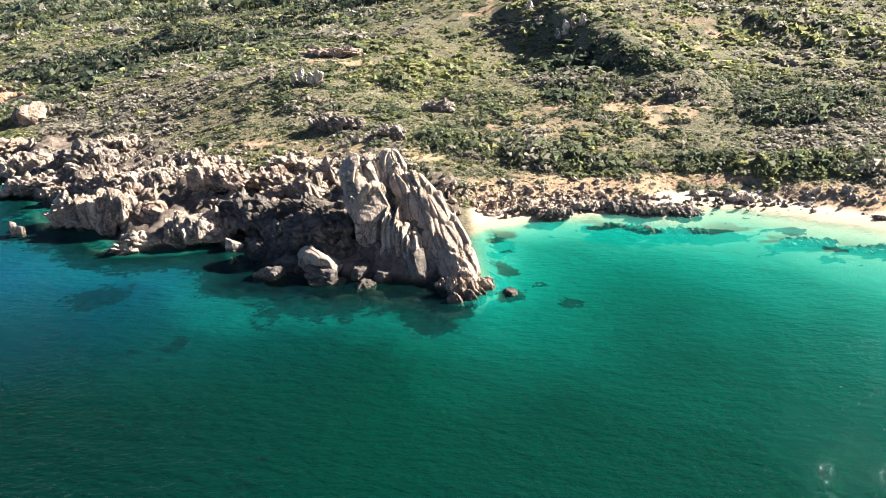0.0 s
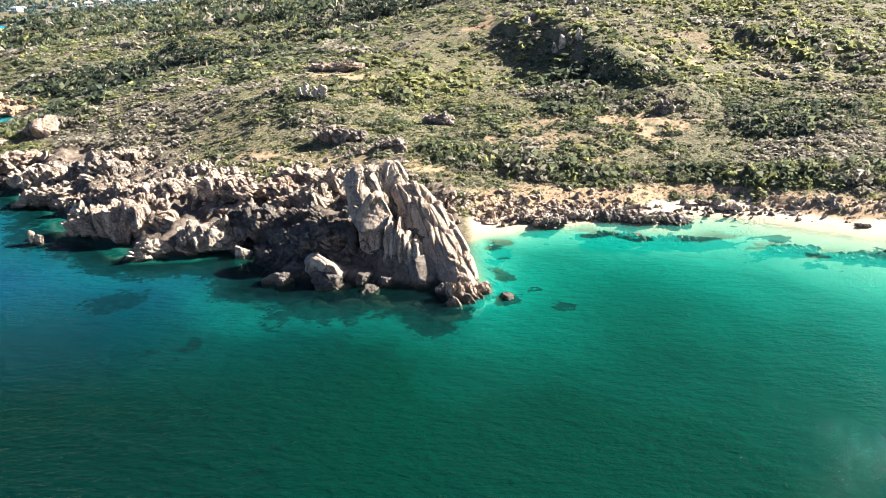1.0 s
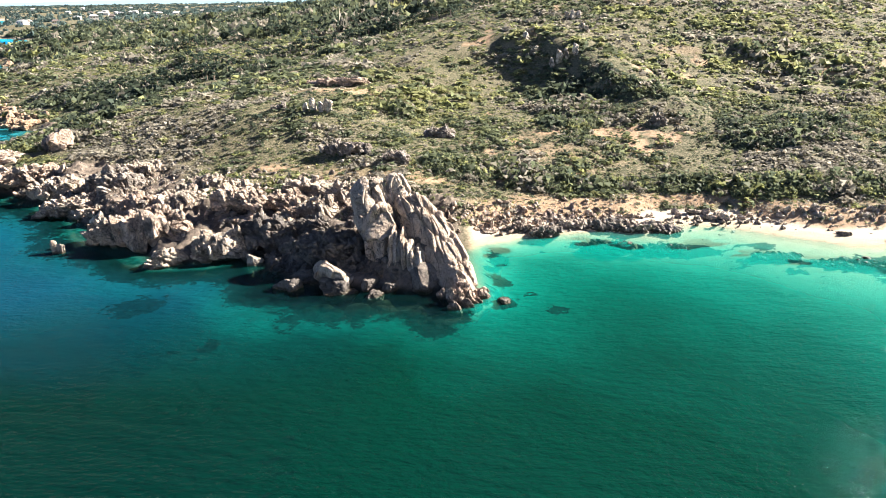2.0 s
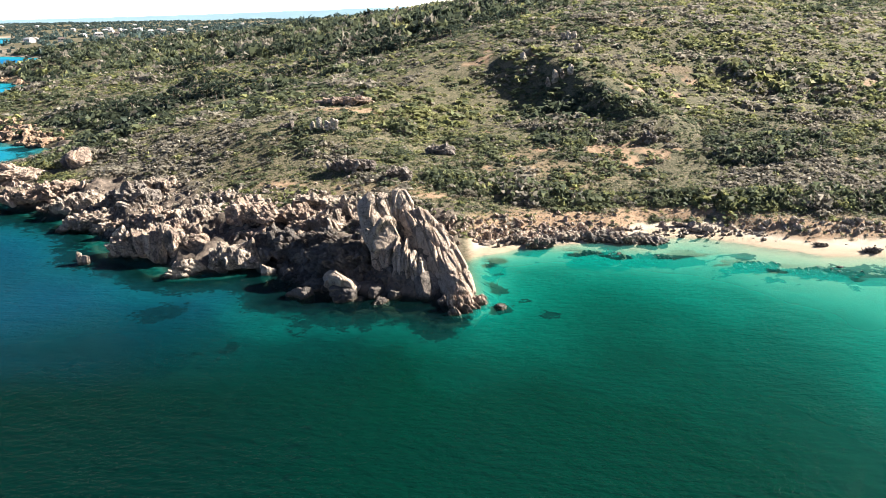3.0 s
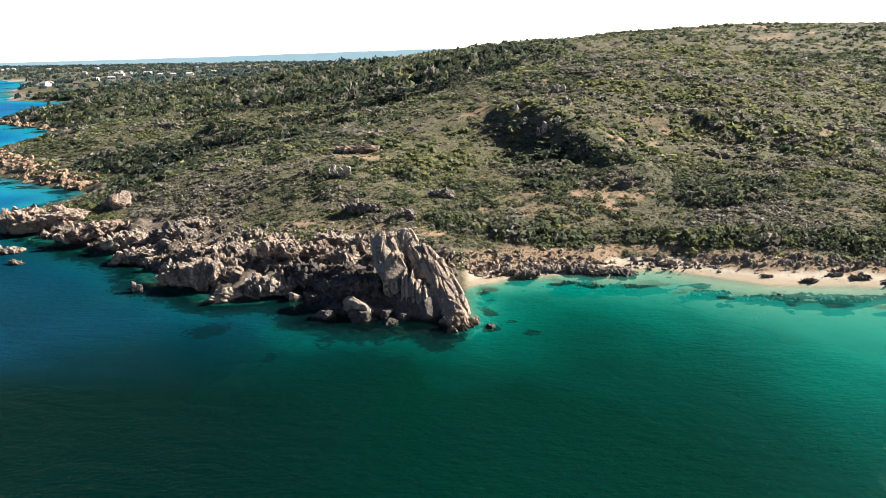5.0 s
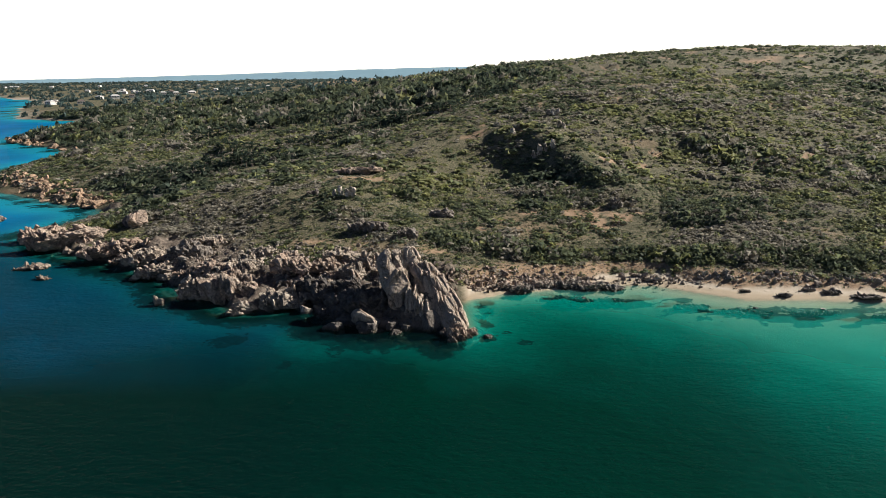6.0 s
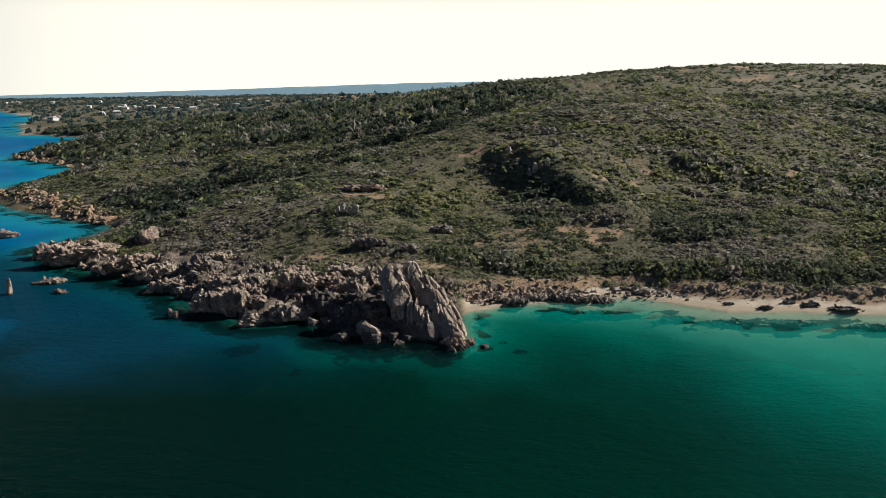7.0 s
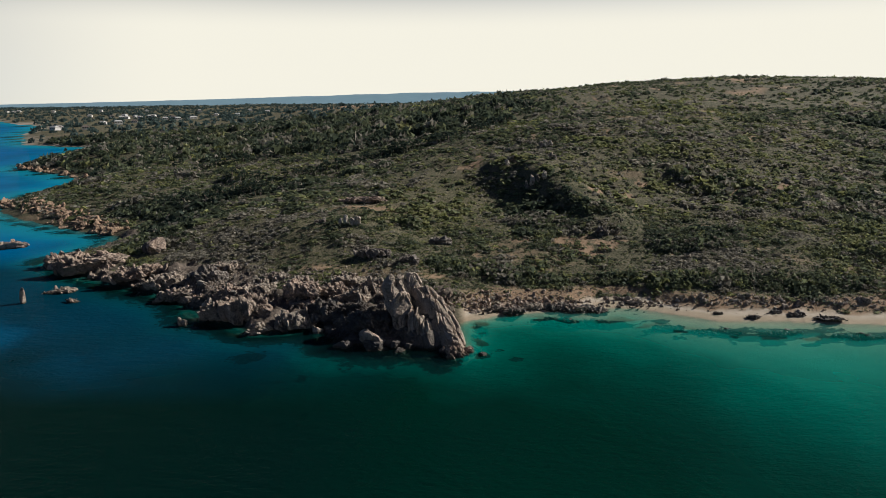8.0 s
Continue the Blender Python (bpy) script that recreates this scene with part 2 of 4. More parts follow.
GROUND, WATER = ground_material(), water_material()
LEAVES = leaf_material("heath_leaves", (0.0, (0.055, 0.073, 0.054)), (0.3, (0.113, 0.135, 0.084)), (0.5, (0.18, 0.20, 0.106)),
                       (0.64, (0.29, 0.30, 0.12)), (0.72, (0.24, 0.222, 0.18)), (1.0, (0.34, 0.31, 0.25)))
GUM = leaf_material("gum_leaves", (0.0, (0.030, 0.048, 0.038)), (0.6, (0.062, 0.088, 0.064)), (1.0, (0.11, 0.135, 0.09)))
# gum leaves paled and blued: distance haze painted into the colour
HAZED_GUM = leaf_material("far_gum_leaves", (0.0, (0.05, 0.082, 0.078)), (0.6, (0.095, 0.135, 0.125)), (1.0, (0.15, 0.19, 0.165)))
BARK = plain("bark", (0.30, 0.24, 0.19), 0.9)
TWIG = plain("grey_twigs", (0.24, 0.19, 0.15), 0.9)
HOUSE_WALL, HOUSE_ROOF = plain("render_wall", (0.75, 0.72, 0.68), 0.8, 0.05), plain("pale_roof", (0.62, 0.60, 0.58), 0.5, 0.1)
HOUSE_ROOF_DARK = plain("dark_roof", (0.16, 0.13, 0.12), 0.6, 0.1)
PANE = plain("dark_pane", (0.03, 0.04, 0.05), 0.15, 0.1)


# ---------------------------------------------------------------- mesh tools
def quick_mesh(name, verts, faces, material=None, smooth=True, **floats):
    """A mesh from arrays: verts (n, 3), faces (m, k)."""
    me = bpy.data.meshes.new(name)
    verts, faces = np.asarray(verts, np.float32), np.asarray(faces, np.int32)
    m, k = faces.shape
    me.vertices.add(len(verts)), me.loops.add(m * k), me.polygons.add(m)
    me.vertices.foreach_set("co", verts.ravel())
    me.loops.foreach_set("vertex_index", faces.ravel())
    me.polygons.foreach_set("loop_start", np.arange(0, m * k, k, dtype=np.int32))
    me.polygons.foreach_set("use_smooth", np.full(m, smooth))
    for key, values in floats.items():
        me.attributes.new(key, "FLOAT", "POINT").data.foreach_set("value", np.asarray(values, np.float32).ravel())
    me.update(calc_edges=True)
    if material:
        me.materials.append(material)
    return me


def part(name, data, parent, label=""):
    """A mesh object under a thing or under a part."""
    ob = new(name, data)
    ob.parent = parent
    return tagged(ob, label)


def empty_thing(name, place, label, category, group=""):
    ob = new(name)
    ob.empty_display_size = 0.3
    ob.location = place
    return tagged(ob, label, category, group)


def hash3(i, seed):
    h = (i[..., 0] * 374761393 + i[..., 1] * 668265263 + i[..., 2] * 1274126177 + seed * 974634777) & 0xFFFFFFFF
    h = ((h ^ (h >> 13)) * 1103515245) & 0xFFFFFFFF
    h = ((h ^ (h >> 16)) * 668265263) & 0xFFFFFFFF
    return ((h ^ (h >> 15)) & 0xFFFF) / 65535.0


def grain3(p, seed=0):
    """Smooth noise from -1 to 1 at points (n, 3)."""
    i = np.floor(p).astype(np.int64)
    f = p - i
    f = f * f * (3 - 2 * f)
    total = 0
    for dx in (0, 1):
        for dy in (0, 1):
            for dz in (0, 1):
                w = (f[..., 0] if dx else 1 - f[..., 0]) * (f[..., 1] if dy else 1 - f[..., 1]) * (f[..., 2] if dz else 1 - f[..., 2])
                total = total + w * hash3(i + np.array((dx, dy, dz)), seed)
    return total * 2 - 1


def fbm(p, octaves=4, seed=0, gain=0.5):
    total, size = 0, 1.0
    for o in range(octaves):
        total = total + size * grain3(p * 2.0 ** o + 17.3 * o, seed + o)
        size *= gain
    return total


def flat3(x, y, scale, z=0.0):
    return np.stack([x * scale, y * scale, np.full_like(x, z)], -1)


def smooth(a, lo, hi):
    t = np.clip((a - lo) / (hi - lo), 0, 1)
    return t * t * (3 - 2 * t)


# ---------------------------------------------------------------- the lie of the land
COAST_LEFT = [(-2500, 2600), (-930, 1330), (-709, 1075), (-560, 790), (-435, 590), (-340, 545), (-297, 405), (-293, 350), (-222, 292), (-196, 261),
              (-203, 227), (-201, 190), (-181, 158), (-156, 138), (-126, 119), (-112, 110), (-109, 100), (-115, 75), (-98, 58), (-81, 46), (-66, 37)]
COAST_NEAR = [(-60, 32), (-52, 21), (-45, 17), (-38, 12), (-31, 12.5), (-27, 15), (-20, 5.5), (-14, 3.5), (-7, 2.5), (-1, 0.5), (2, -1.5), (5.5, 1.5), (4.5, 8),
              (3.5, 16), (5, 19.5), (9, 20.5), (15, 23.5), (23, 25), (31, 23.5), (36, 27.5), (42, 27.3), (49, 22.5), (57, 18.5), (72, 17.5), (90, 15.5)]
COAST_RIGHT = [(140, 8), (220, 10), (330, 30), (480, 20), (5000, 20), (5000, 5200), (-2500, 5200)]
LAND = np.array(COAST_LEFT + COAST_NEAR + COAST_RIGHT, float)
HILLS = [(-110, 150, 70, 0.7), (-45, 90, 45, 2.5), (-20, 70, 22, -0.7), (0, 150, 60, 3.5), (45, 150, 45, 5.9), (40, 95, 35, -1.6), (110, 120, 60, -1.1),
         (110, 190, 70, 11.5), (60, 320, 110, 14.8), (-80, 350, 130, 3.4), (100, 500, 160, 3.9), (300, 480, 170, 27.6), (-100, 620, 200, 6.9),
         (200, 750, 260, 33), (400, 250, 150, 23.4), (-24, 80, 14, 2.0), (15, 106, 13, -2.0), (26, 122, 9, 3.5), (35, 102, 8, 3.0), (45, 80, 7, 2.2), (-120, 1180, 170, 24)]


def inland(x, y):
    """Metres from the waterline, positive on land."""
    far, inside = np.full(x.shape, 1e9), np.zeros(x.shape, bool)
    for (x0, y0), (x1, y1) in zip(LAND, np.roll(LAND, -1, 0)):
        dx, dy = x1 - x0, y1 - y0
        t = np.clip(((x - x0) * dx + (y - y0) * dy) / (dx * dx + dy * dy), 0, 1)
        far = np.minimum(far, np.hypot(x - x0 - t * dx, y - y0 - t * dy))
        inside ^= ((y0 > y) != (y1 > y)) & (x < dx * (y - y0) / (dy if dy else 1e-9) + x0)
    return np.where(inside, far, -far)


def blob(x, y, cx, cy, sx, sy=None):
    return np.exp(-(((x - cx) / sx) ** 2 + ((y - cy) / (sy or sx)) ** 2))


def land(x, y):
    """Height and the cover (0 to 1) of sand, rock, soil, weed at points, with the metres from the waterline."""
    wob = fbm(flat3(x, y, 0.09), 4, 5)
    d0 = inland(x, y)
    near = smooth(np.hypot(x, y - 30), 260, 150)
    d = d0 + wob * (0.9 + 2.0 * smooth(np.abs(x), 100, 220))
    sandy_side = smooth(x, 3.0, 6.0) * smooth(x, 400, 300)
    rock_side = 1 - smooth(x, 1.0, 4.5)
    z = 2.2 * (1 - np.exp(-np.maximum(d, 0) / 7)) + 0.01 * np.clip(d, 0, 300)
    w = smooth(d, 0, 45)
    for cx, cy, s, a in HILLS:
        z = z + w * a * np.exp(-((x - cx) ** 2 + (y - cy) ** 2) / (2 * s * s))
    z = z + w * (1.3 * fbm(flat3(x, y, 0.028), 3, 9) + 0.55 * fbm(flat3(x, y, 0.12), 3, 12))
    # a steep scarp across the slope, facing down the coast
    along, over = (x - 12) * 0.477 - (y - 140) * 0.879, (x - 12) * 0.879 + (y - 140) * 0.477 + 5.0 * fbm(flat3(x, y, 0.07), 3, 14)
    z = z + 1.9 * np.tanh(over / 3.5) * np.exp(-(over / 20) ** 2) * smooth(along, -4, 24) * smooth(along, 84, 54)
    z = z + smooth(d, 400, 1500) * 6 * (1 + grain3(flat3(x, y, 0.004), 3))
    # the beach is flat in front and rises in a low bank behind
    bank = 0.07 * np.clip(d, 0, 6) + smooth(d, 5.0, 12) * 1.6
    z = np.where(d > 0, z + (bank - z) * sandy_side * smooth(d, 20, 8), z)
    # rocky shore: steeper and broken
    reach = 18 - 4 * smooth(x, -16, -8) - 9 * smooth(x, -60, -75) + 6 * blob(x, y, -20, 25, 14) - 12 * smooth(x, -100, -120) - 2.5 * smooth(x, -140, -200)
    rock = rock_side * smooth(d + 5 * fbm(flat3(x, y, 0.12), 3, 21), reach + 5, reach - 3) * (d > -30)
    crag = np.abs(fbm(flat3(x, y, 0.22), 4, 31, 0.62)) * 1.9 - 0.6
    z = np.where(d > 0, z + rock * near * (crag * smooth(d, 0, 4) - 1.3 * smooth(d, 5, 0)), z)
    # the sea bed
    cove = (1 - smooth(x, -70, -40)) * smooth(y, 60, 120)
    slope = (0.85 - 0.75 * smooth(x + 0.4 * y, -14, 58) + 0.12 * smooth(-d, 40, 90)) * (1 - 0.55 * cove)
    deepest = 6.2 + 3.0 * smooth(x, 20, -45) - 1.7 * smooth(x, 12, 75) * smooth(-d, 95, 45) + 2.5 * cove
    bed = -deepest * (1 - np.exp(np.minimum(d, 0) * slope / deepest * (1 + 0.25 * wob))) - 1.3 * blob(x, y, 9, 0, 11, 9) * smooth(-d, 0, 4)
    bed = bed - 0.3 * (d < 0) + rock * 0.5 * fbm(flat3(x, y, 0.4), 3, 41) * smooth(-d, 0, 2) * smooth(-d, 14, 6)
    z = np.where(d > 0, z, np.minimum(bed, -0.02))
    sand = sandy_side * smooth(d + 1.6 * fbm(flat3(x, y, 0.3), 3, 51), 7.2, 5.2) + (d < 0) * (1 - smooth(x, 3.0, 6.0)) * smooth(-d, 8, 14)
    sand = np.clip(sand + smooth(x, -300, -320) * smooth(d, 9, 5), 0, 1)
    soil = np.clip(sandy_side * smooth(d, 14 + 5 * wob, 10), 0, 1)
    bare = fbm(flat3(x, y, 0.05), 4, 61)
    patchy_soil = fbm(flat3(x, y, 0.3), 3, 63)
    # a pale track over the rise behind the cove
    t = np.clip(((x + 168) * 50 + (y - 222) * 70) / 7400, 0, 1)
    track = np.exp(-(np.hypot(x + 168 - 50 * t, y - 222 - 70 * t) / 2.4) ** 2)
    soil = np.clip(soil + smooth(bare, 0.65, 0.95) * 0.4 + 0.55 * blob(x, y, 15, 57, 10, 7) * (0.5 + np.clip(patchy_soil, -0.5, 0.7)) + 0.5 * blob(x, y, 24, 50, 9, 5) * (0.5 + np.clip(patchy_soil, -0.5, 0.7)) + 0.8 * track + blob(x, y, -23, 88, 9, 4)
                   + 1.5 * blob(x, y, -135, 1090, 85, 60) + blob(x, y, -2, 40, 4, 1.3) + blob(x, y, -30, 46, 5, 1.5), 0, 1) * (d > 0)
    patchy = fbm(flat3(x, y, 0.16), 4, 71)
    stony = 1 - smooth(x, -5.0, 7.0)
    # dark weed along the rocks, standing in for their shade on the water too
    weed = stony * (0.45 * patchy + 1.6 * smooth(-d, 11, 0.5)) * (1 - 0.45 * smooth(x, -24, -40))
    reef = 1.15 * blob(x, y, 29, 20.5, 7.5, 2.6) + 0.95 * blob(x, y, 52, 13.5, 14, 2.8) + 0.95 * blob(x, y, 78, 10.5, 17, 3.6) + 0.8 * blob(x, y, 41, 20, 7, 2.2) + 0.75 * blob(x, y, 18, 21.3, 7, 1.6) + 0.7 * blob(x, y, 6.8, 13, 1.8, 6)
    reef = reef * np.clip(0.75 + 1.5 * fbm(flat3(x, 2.2 * y, 0.3), 3, 78), 0, 2) + 0.55 * smooth(x, 30, 45) * blob(x, d, 70, -5, 60, 4) * np.clip(0.3 + 2 * fbm(flat3(x, 3 * y, 0.14), 3, 77), 0, 1.6)
    for rx, ry, rr in ((7.3, 0.2, 2.0), (13.2, -1.6, 1.5), (10.6, 2.6, 1.0), (7.6, 6.0, 1.4), (-9, -5.6, 1.1), (-23.5, -9.5, 1.0), (8.5, 17.5, 1.4), (1.5, -3.0, 2.6), (-35.2, -0.3, 3.8)):
        reef = reef + 0.9 * blob(x, y, rx, ry, rr)
    weed = np.clip(np.maximum(weed, reef), 0, 1.2) * (d < 1)
    return z, sand, rock, soil, weed, d


def ticks(lo, hi, fine_lo, fine_hi, step, grow):
    """Grid lines: even between fine_lo and fine_hi, and wider apart outwards."""
    inner = list(np.arange(fine_lo, fine_hi + 1e-6, step))
    s = step
    while inner[-1] < hi:
        s *= grow
        inner.append(inner[-1] + s)
    s, before = step, [fine_lo]
    while before[-1] > lo:
        s *= grow
        before.append(before[-1] - s)
    return np.array(before[:0:-1] + inner)


def sheet(xs, ys):
    x, y = np.meshgrid(xs, ys)
    k = np.arange(len(xs) * len(ys)).reshape(len(ys), len(xs))
    faces = np.stack([k[:-1, :-1], k[:-1, 1:], k[1:, 1:], k[1:, :-1]], -1).reshape(-1, 4)
    return x.ravel(), y.ravel(), faces


gx, gy, gf = sheet(ticks(-3600, 4600, -112, 95, 0.8, 1.07), ticks(-900, 4700, -6, 90, 0.8, 1.06))
gz, sand, rock, soil, weed, _ = land(gx, gy)
ground = new("ground", quick_mesh("ground", np.stack([gx, gy, gz], -1), gf, GROUND, sand=sand, rock=rock, soil=soil, weed=weed))
tagged(ground, "heath-covered coastal hillside with sandy beach and sea bed", "ground", kind="structure")

wx, wy, wf = sheet(ticks(-3600, 4600, -60, 92, 0.9, 1.07), ticks(-900, 4700, -8, 30, 0.8, 1.08))
wz, _, _, _, wweed, wd = land(wx, wy)
# where the water takes the blue that includes painted sky reflection
wide = (1 - smooth(wx, -34, 3)) * 0.72 * smooth(wy + 7 * grain3(flat3(wx, wy, 0.05), 4), -17, 7) * smooth(-wd, 0, 3) * (1 - 0.45 * smooth(wy, 70, 110) * smooth(-wd, 30, 8))
water = new("water", quick_mesh("water", np.stack([wx, wy, np.zeros_like(wx)], -1), wf, WATER, depth=np.maximum(-wz, 0.0),
                                weed=wweed, stony=(1 - smooth(wx, -1.0, 6.0)) * (0.35 + 0.65 * smooth(wx, -32, -18)) * (wy < 60), blue=np.clip(wide, 0, 1), cove=(1 - smooth(wx, -85, -50)) * smooth(wy, 58, 95)))
tagged(water, "clear turquoise to deep green sea with light ripples", "sea", kind="structure")


def rest(x, y):
    """Height of the ground at one point."""
    return float(land(np.array([float(x)]), np.array([float(y)]))[0][0])


# far ridge on the skyline, haze blue painted into its colour
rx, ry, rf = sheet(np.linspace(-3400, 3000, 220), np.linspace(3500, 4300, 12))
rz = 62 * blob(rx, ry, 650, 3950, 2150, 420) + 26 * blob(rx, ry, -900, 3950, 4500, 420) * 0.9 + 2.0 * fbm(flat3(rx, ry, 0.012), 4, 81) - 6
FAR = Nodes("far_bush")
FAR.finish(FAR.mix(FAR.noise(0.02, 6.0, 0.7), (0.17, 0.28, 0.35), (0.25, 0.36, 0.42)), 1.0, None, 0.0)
tagged(new("backdrop", quick_mesh("backdrop", np.stack([rx, ry, rz], -1), rf, FAR.mat)), "low wooded ridge far inland, painted blue for haze", "ridge", kind="structure")


# ---------------------------------------------------------------- rocks
ICO = {}


def ico(level):
    if level not in ICO:
        bm = bmesh.new()
        bmesh.ops.create_icosphere(bm, subdivisions=level, radius=1.0)
        ICO[level] = (np.array([v.co[:] for v in bm.verts]), np.array([[v.index for v in f.verts] for f in bm.faces]))
        bm.free()
    return ICO[level]


def rock_mesh(seed, size, level=4, facets=7, sharp=16.0, rough=0.06, joints=((1.1, 0.10),), tilt=0.0, material=GRANITE, steps=0.06, crease=0.16, soft=False):
    """An angular granite boulder: a ball cut by planes, split by joints, weathered. size: half lengths; joints: (spacing, depth) across x, then y, then z."""
    rng = np.random.default_rng(seed)
    v, f = ico(level)
    normals = np.vstack([np.eye(3), -np.eye(3)]) + rng.normal(0, 0.25, (6, 3))
    normals = np.vstack([normals, rng.normal(0, 1, (facets, 3))])
    normals /= np.linalg.norm(normals, axis=1)[:, None]
    away = np.r_[rng.uniform(0.74, 1.0, 6), rng.uniform(0.78, 1.1, facets)]
    r = (np.maximum(v @ normals.T, 0) / away) ** sharp
    p = v * (r.sum(1) ** (-1 / sharp))[:, None] * np.array(size)
    mean = float(np.cbrt(np.prod(size)))
    out = v / np.array(size)
    out /= np.linalg.norm(out, axis=1)[:, None]
    shift = rng.uniform(-50, 50, 3)
    q = p / mean + shift
    move = mean * (0.07 * fbm(q * 0.9, 2, seed) + rough * fbm(q * 4, 3, seed + 7, 0.6) - crease * np.maximum(0, 0.22 - np.abs(grain3(q * 1.6, seed + 3))) * 3)
    for axis, (gap, depth) in enumerate(joints):
        if gap <= 0:
            continue
        n = np.roll(np.array((1.0, tilt, 0.12)), axis)
        n /= np.linalg.norm(n)
        s = (p @ n + 0.28 * gap * grain3(p / gap * 0.6 + shift, seed + 20 + axis)) / gap
        cell = np.round(s)
        near = np.abs(s - cell - 0.5 * np.sign(s - cell)) * gap
        move = move - depth * np.exp(-(near / (0.07 * gap + 0.03)) ** 2)
        lift = hash3(np.stack([cell, 0 * cell, 0 * cell], -1).astype(np.int64), seed + axis) - 0.5
        move = move + steps * 2 * mean * lift
    return quick_mesh("rock", p + out * move[:, None], f, material, soft)


def turned(yaw, lean=0.0, roll=0.0):
    return pose(0, 0, 0, 0, 0, yaw) @ pose(0, 0, 0, lean, roll, 0)


def jointed_mesh(seed, size, level=6, cell=(1.0, 1.5, 2.0), joint=(0, 0, 0), gap=0.10, deep=0.3, step=0.15, flat=0.7, facets=7, sharp=10.0, rough=0.03, material=GRANITE, soft=False, turn=0.22, shear=(0.0, 0.0)):
    """A rock mass parted into blocks by three sets of joints: every block has a flat face of its own, stands a little in or out, and deep clefts run between.
    size: half lengths; cell: a block's lengths in the frame that joint (yaw, lean, roll) turns; gap, deep: the clefts' width and depth;
    turn: how far the faces turn from the mass's own; shear: how far the mass leans over, for each metre of height."""
    rng = np.random.default_rng(seed)
    size, cell = np.array(size), np.array(cell)
    normals = np.vstack([np.eye(3), -np.eye(3)]) + rng.normal(0, 0.25, (6, 3))
    normals = np.vstack([normals, rng.normal(0, 1, (facets, 3))])
    normals /= np.linalg.norm(normals, axis=1)[:, None]
    away = np.r_[rng.uniform(0.78, 1.0, 6), rng.uniform(0.8, 1.1, facets)]

    def surface(v):
        return v * (((np.maximum(v @ normals.T, 0) / away) ** sharp).sum(1) ** (-1 / sharp))[:, None] * size

    def outward(v):
        out = v / size
        return out / np.linalg.norm(out, axis=1)[:, None]

    v, f = ico(level)
    p, out = surface(v), outward(v)
    mean = float(np.cbrt(np.prod(size)))
    p = p + out * (0.07 * mean * fbm(p / mean * 0.9 + seed, 2, seed))[:, None]
    frame_of = np.array(turned(*joint).to_3x3())
    q = p @ frame_of / cell
    q = q + 0.12 * np.stack([grain3(q * 0.8 + 9.1 * k, seed + 60 + k) for k in range(3)], -1)
    low = np.floor(q).astype(np.int64)
    first, second = np.full(len(q), 1e9), np.full(len(q), 1e9)
    home, place = np.zeros_like(low), np.zeros_like(q)
    for step_to in itertools.product((-1, 0, 1), repeat=3):
        at = low + np.array(step_to)
        site = at + 0.5 + 0.7 * (np.stack([hash3(at, seed + k) for k in (1, 2, 3)], -1) - 0.5)
        far = (np.abs(q - site) ** 3).sum(1) ** (1 / 3)
        closer = far < first
        second = np.where(closer, first, np.minimum(second, far))
        first = np.where(closer, far, first)
        home[closer], place[closer] = at[closer], site[closer]
    _, one, back = np.unique(home, axis=0, return_index=True, return_inverse=True)
    back = back.ravel()
    middle = (place[one] * cell) @ frame_of.T
    way = middle / size
    way /= np.maximum(np.linalg.norm(way, axis=1), 1e-6)[:, None]
    face = outward(way) + rng.normal(0, turn, way.shape)
    face /= np.linalg.norm(face, axis=1)[:, None]
    small = float(np.min(cell))
    lift = step * rng.uniform(-1, 1, len(one))
    to_plane = ((surface(way)[back] - p) * face[back]).sum(1) / np.maximum((face[back] * out).sum(1), 0.4)
    move = flat * np.clip(to_plane, -0.45 * small, 0.45 * small) + lift[back]
    move = move - deep * np.exp(-((second - first) * float(np.cbrt(np.prod(cell))) / gap) ** 1.5)
    move = move + rough * mean * fbm(p / mean * 4 + 3.3, 3, seed + 7, 0.6)
    p = p + out * move[:, None]
    p[:, 0] += shear[0] * p[:, 2]
    p[:, 1] += shear[1] * p[:, 2]
    return quick_mesh("rock", p, f, material, soft)


def boulder(x, y, width, depth, high, yaw=0, lean=0, roll=0, seed=1, level=4, material=GRANITE, label="weathered tan granite boulder on the rocky shore", group="shore boulders",
            joints=((0.0, 0.0),), sink=0.25, z=None, **more):
    me = rock_mesh(seed, (width / 2, depth / 2, high / 2 * (1 + sink)), level, material=material, joints=joints, **more)
    ob = new("boulder", me)
    base = rest(x, y) if z is None else z
    ob.matrix_world = Matrix.Translation((x, y, base + high / 2 * (1 - sink))) @ turned(yaw, lean, roll)
    return tagged(ob, label, "boulder", group)


BLOCKS = {}


def block_set(material, level=3):
    """Ready blocks of half length about 1, that outcrops share."""
    key = (material.name, level)
    if key not in BLOCKS:
        rng = np.random.default_rng(len(material.name))
        shapes = ((0.4, 0.9, 1.0), (1, 0.7, 0.5), (0.5, 0.7, 1.2), (0.9, 0.6, 0.75), (0.42, 1.0, 0.85), (1.15, 0.6, 0.5), (0.65, 0.55, 0.9), (0.32, 0.75, 1.15))
        BLOCKS[key] = [rock_mesh(int(rng.integers(1e6)), s, level, 4, 48.0, 0.045, ((0.42, 0.13), (0.7, 0.1)), 0.2, material, 0.1, 0.04) for s in shapes]
    return BLOCKS[key]


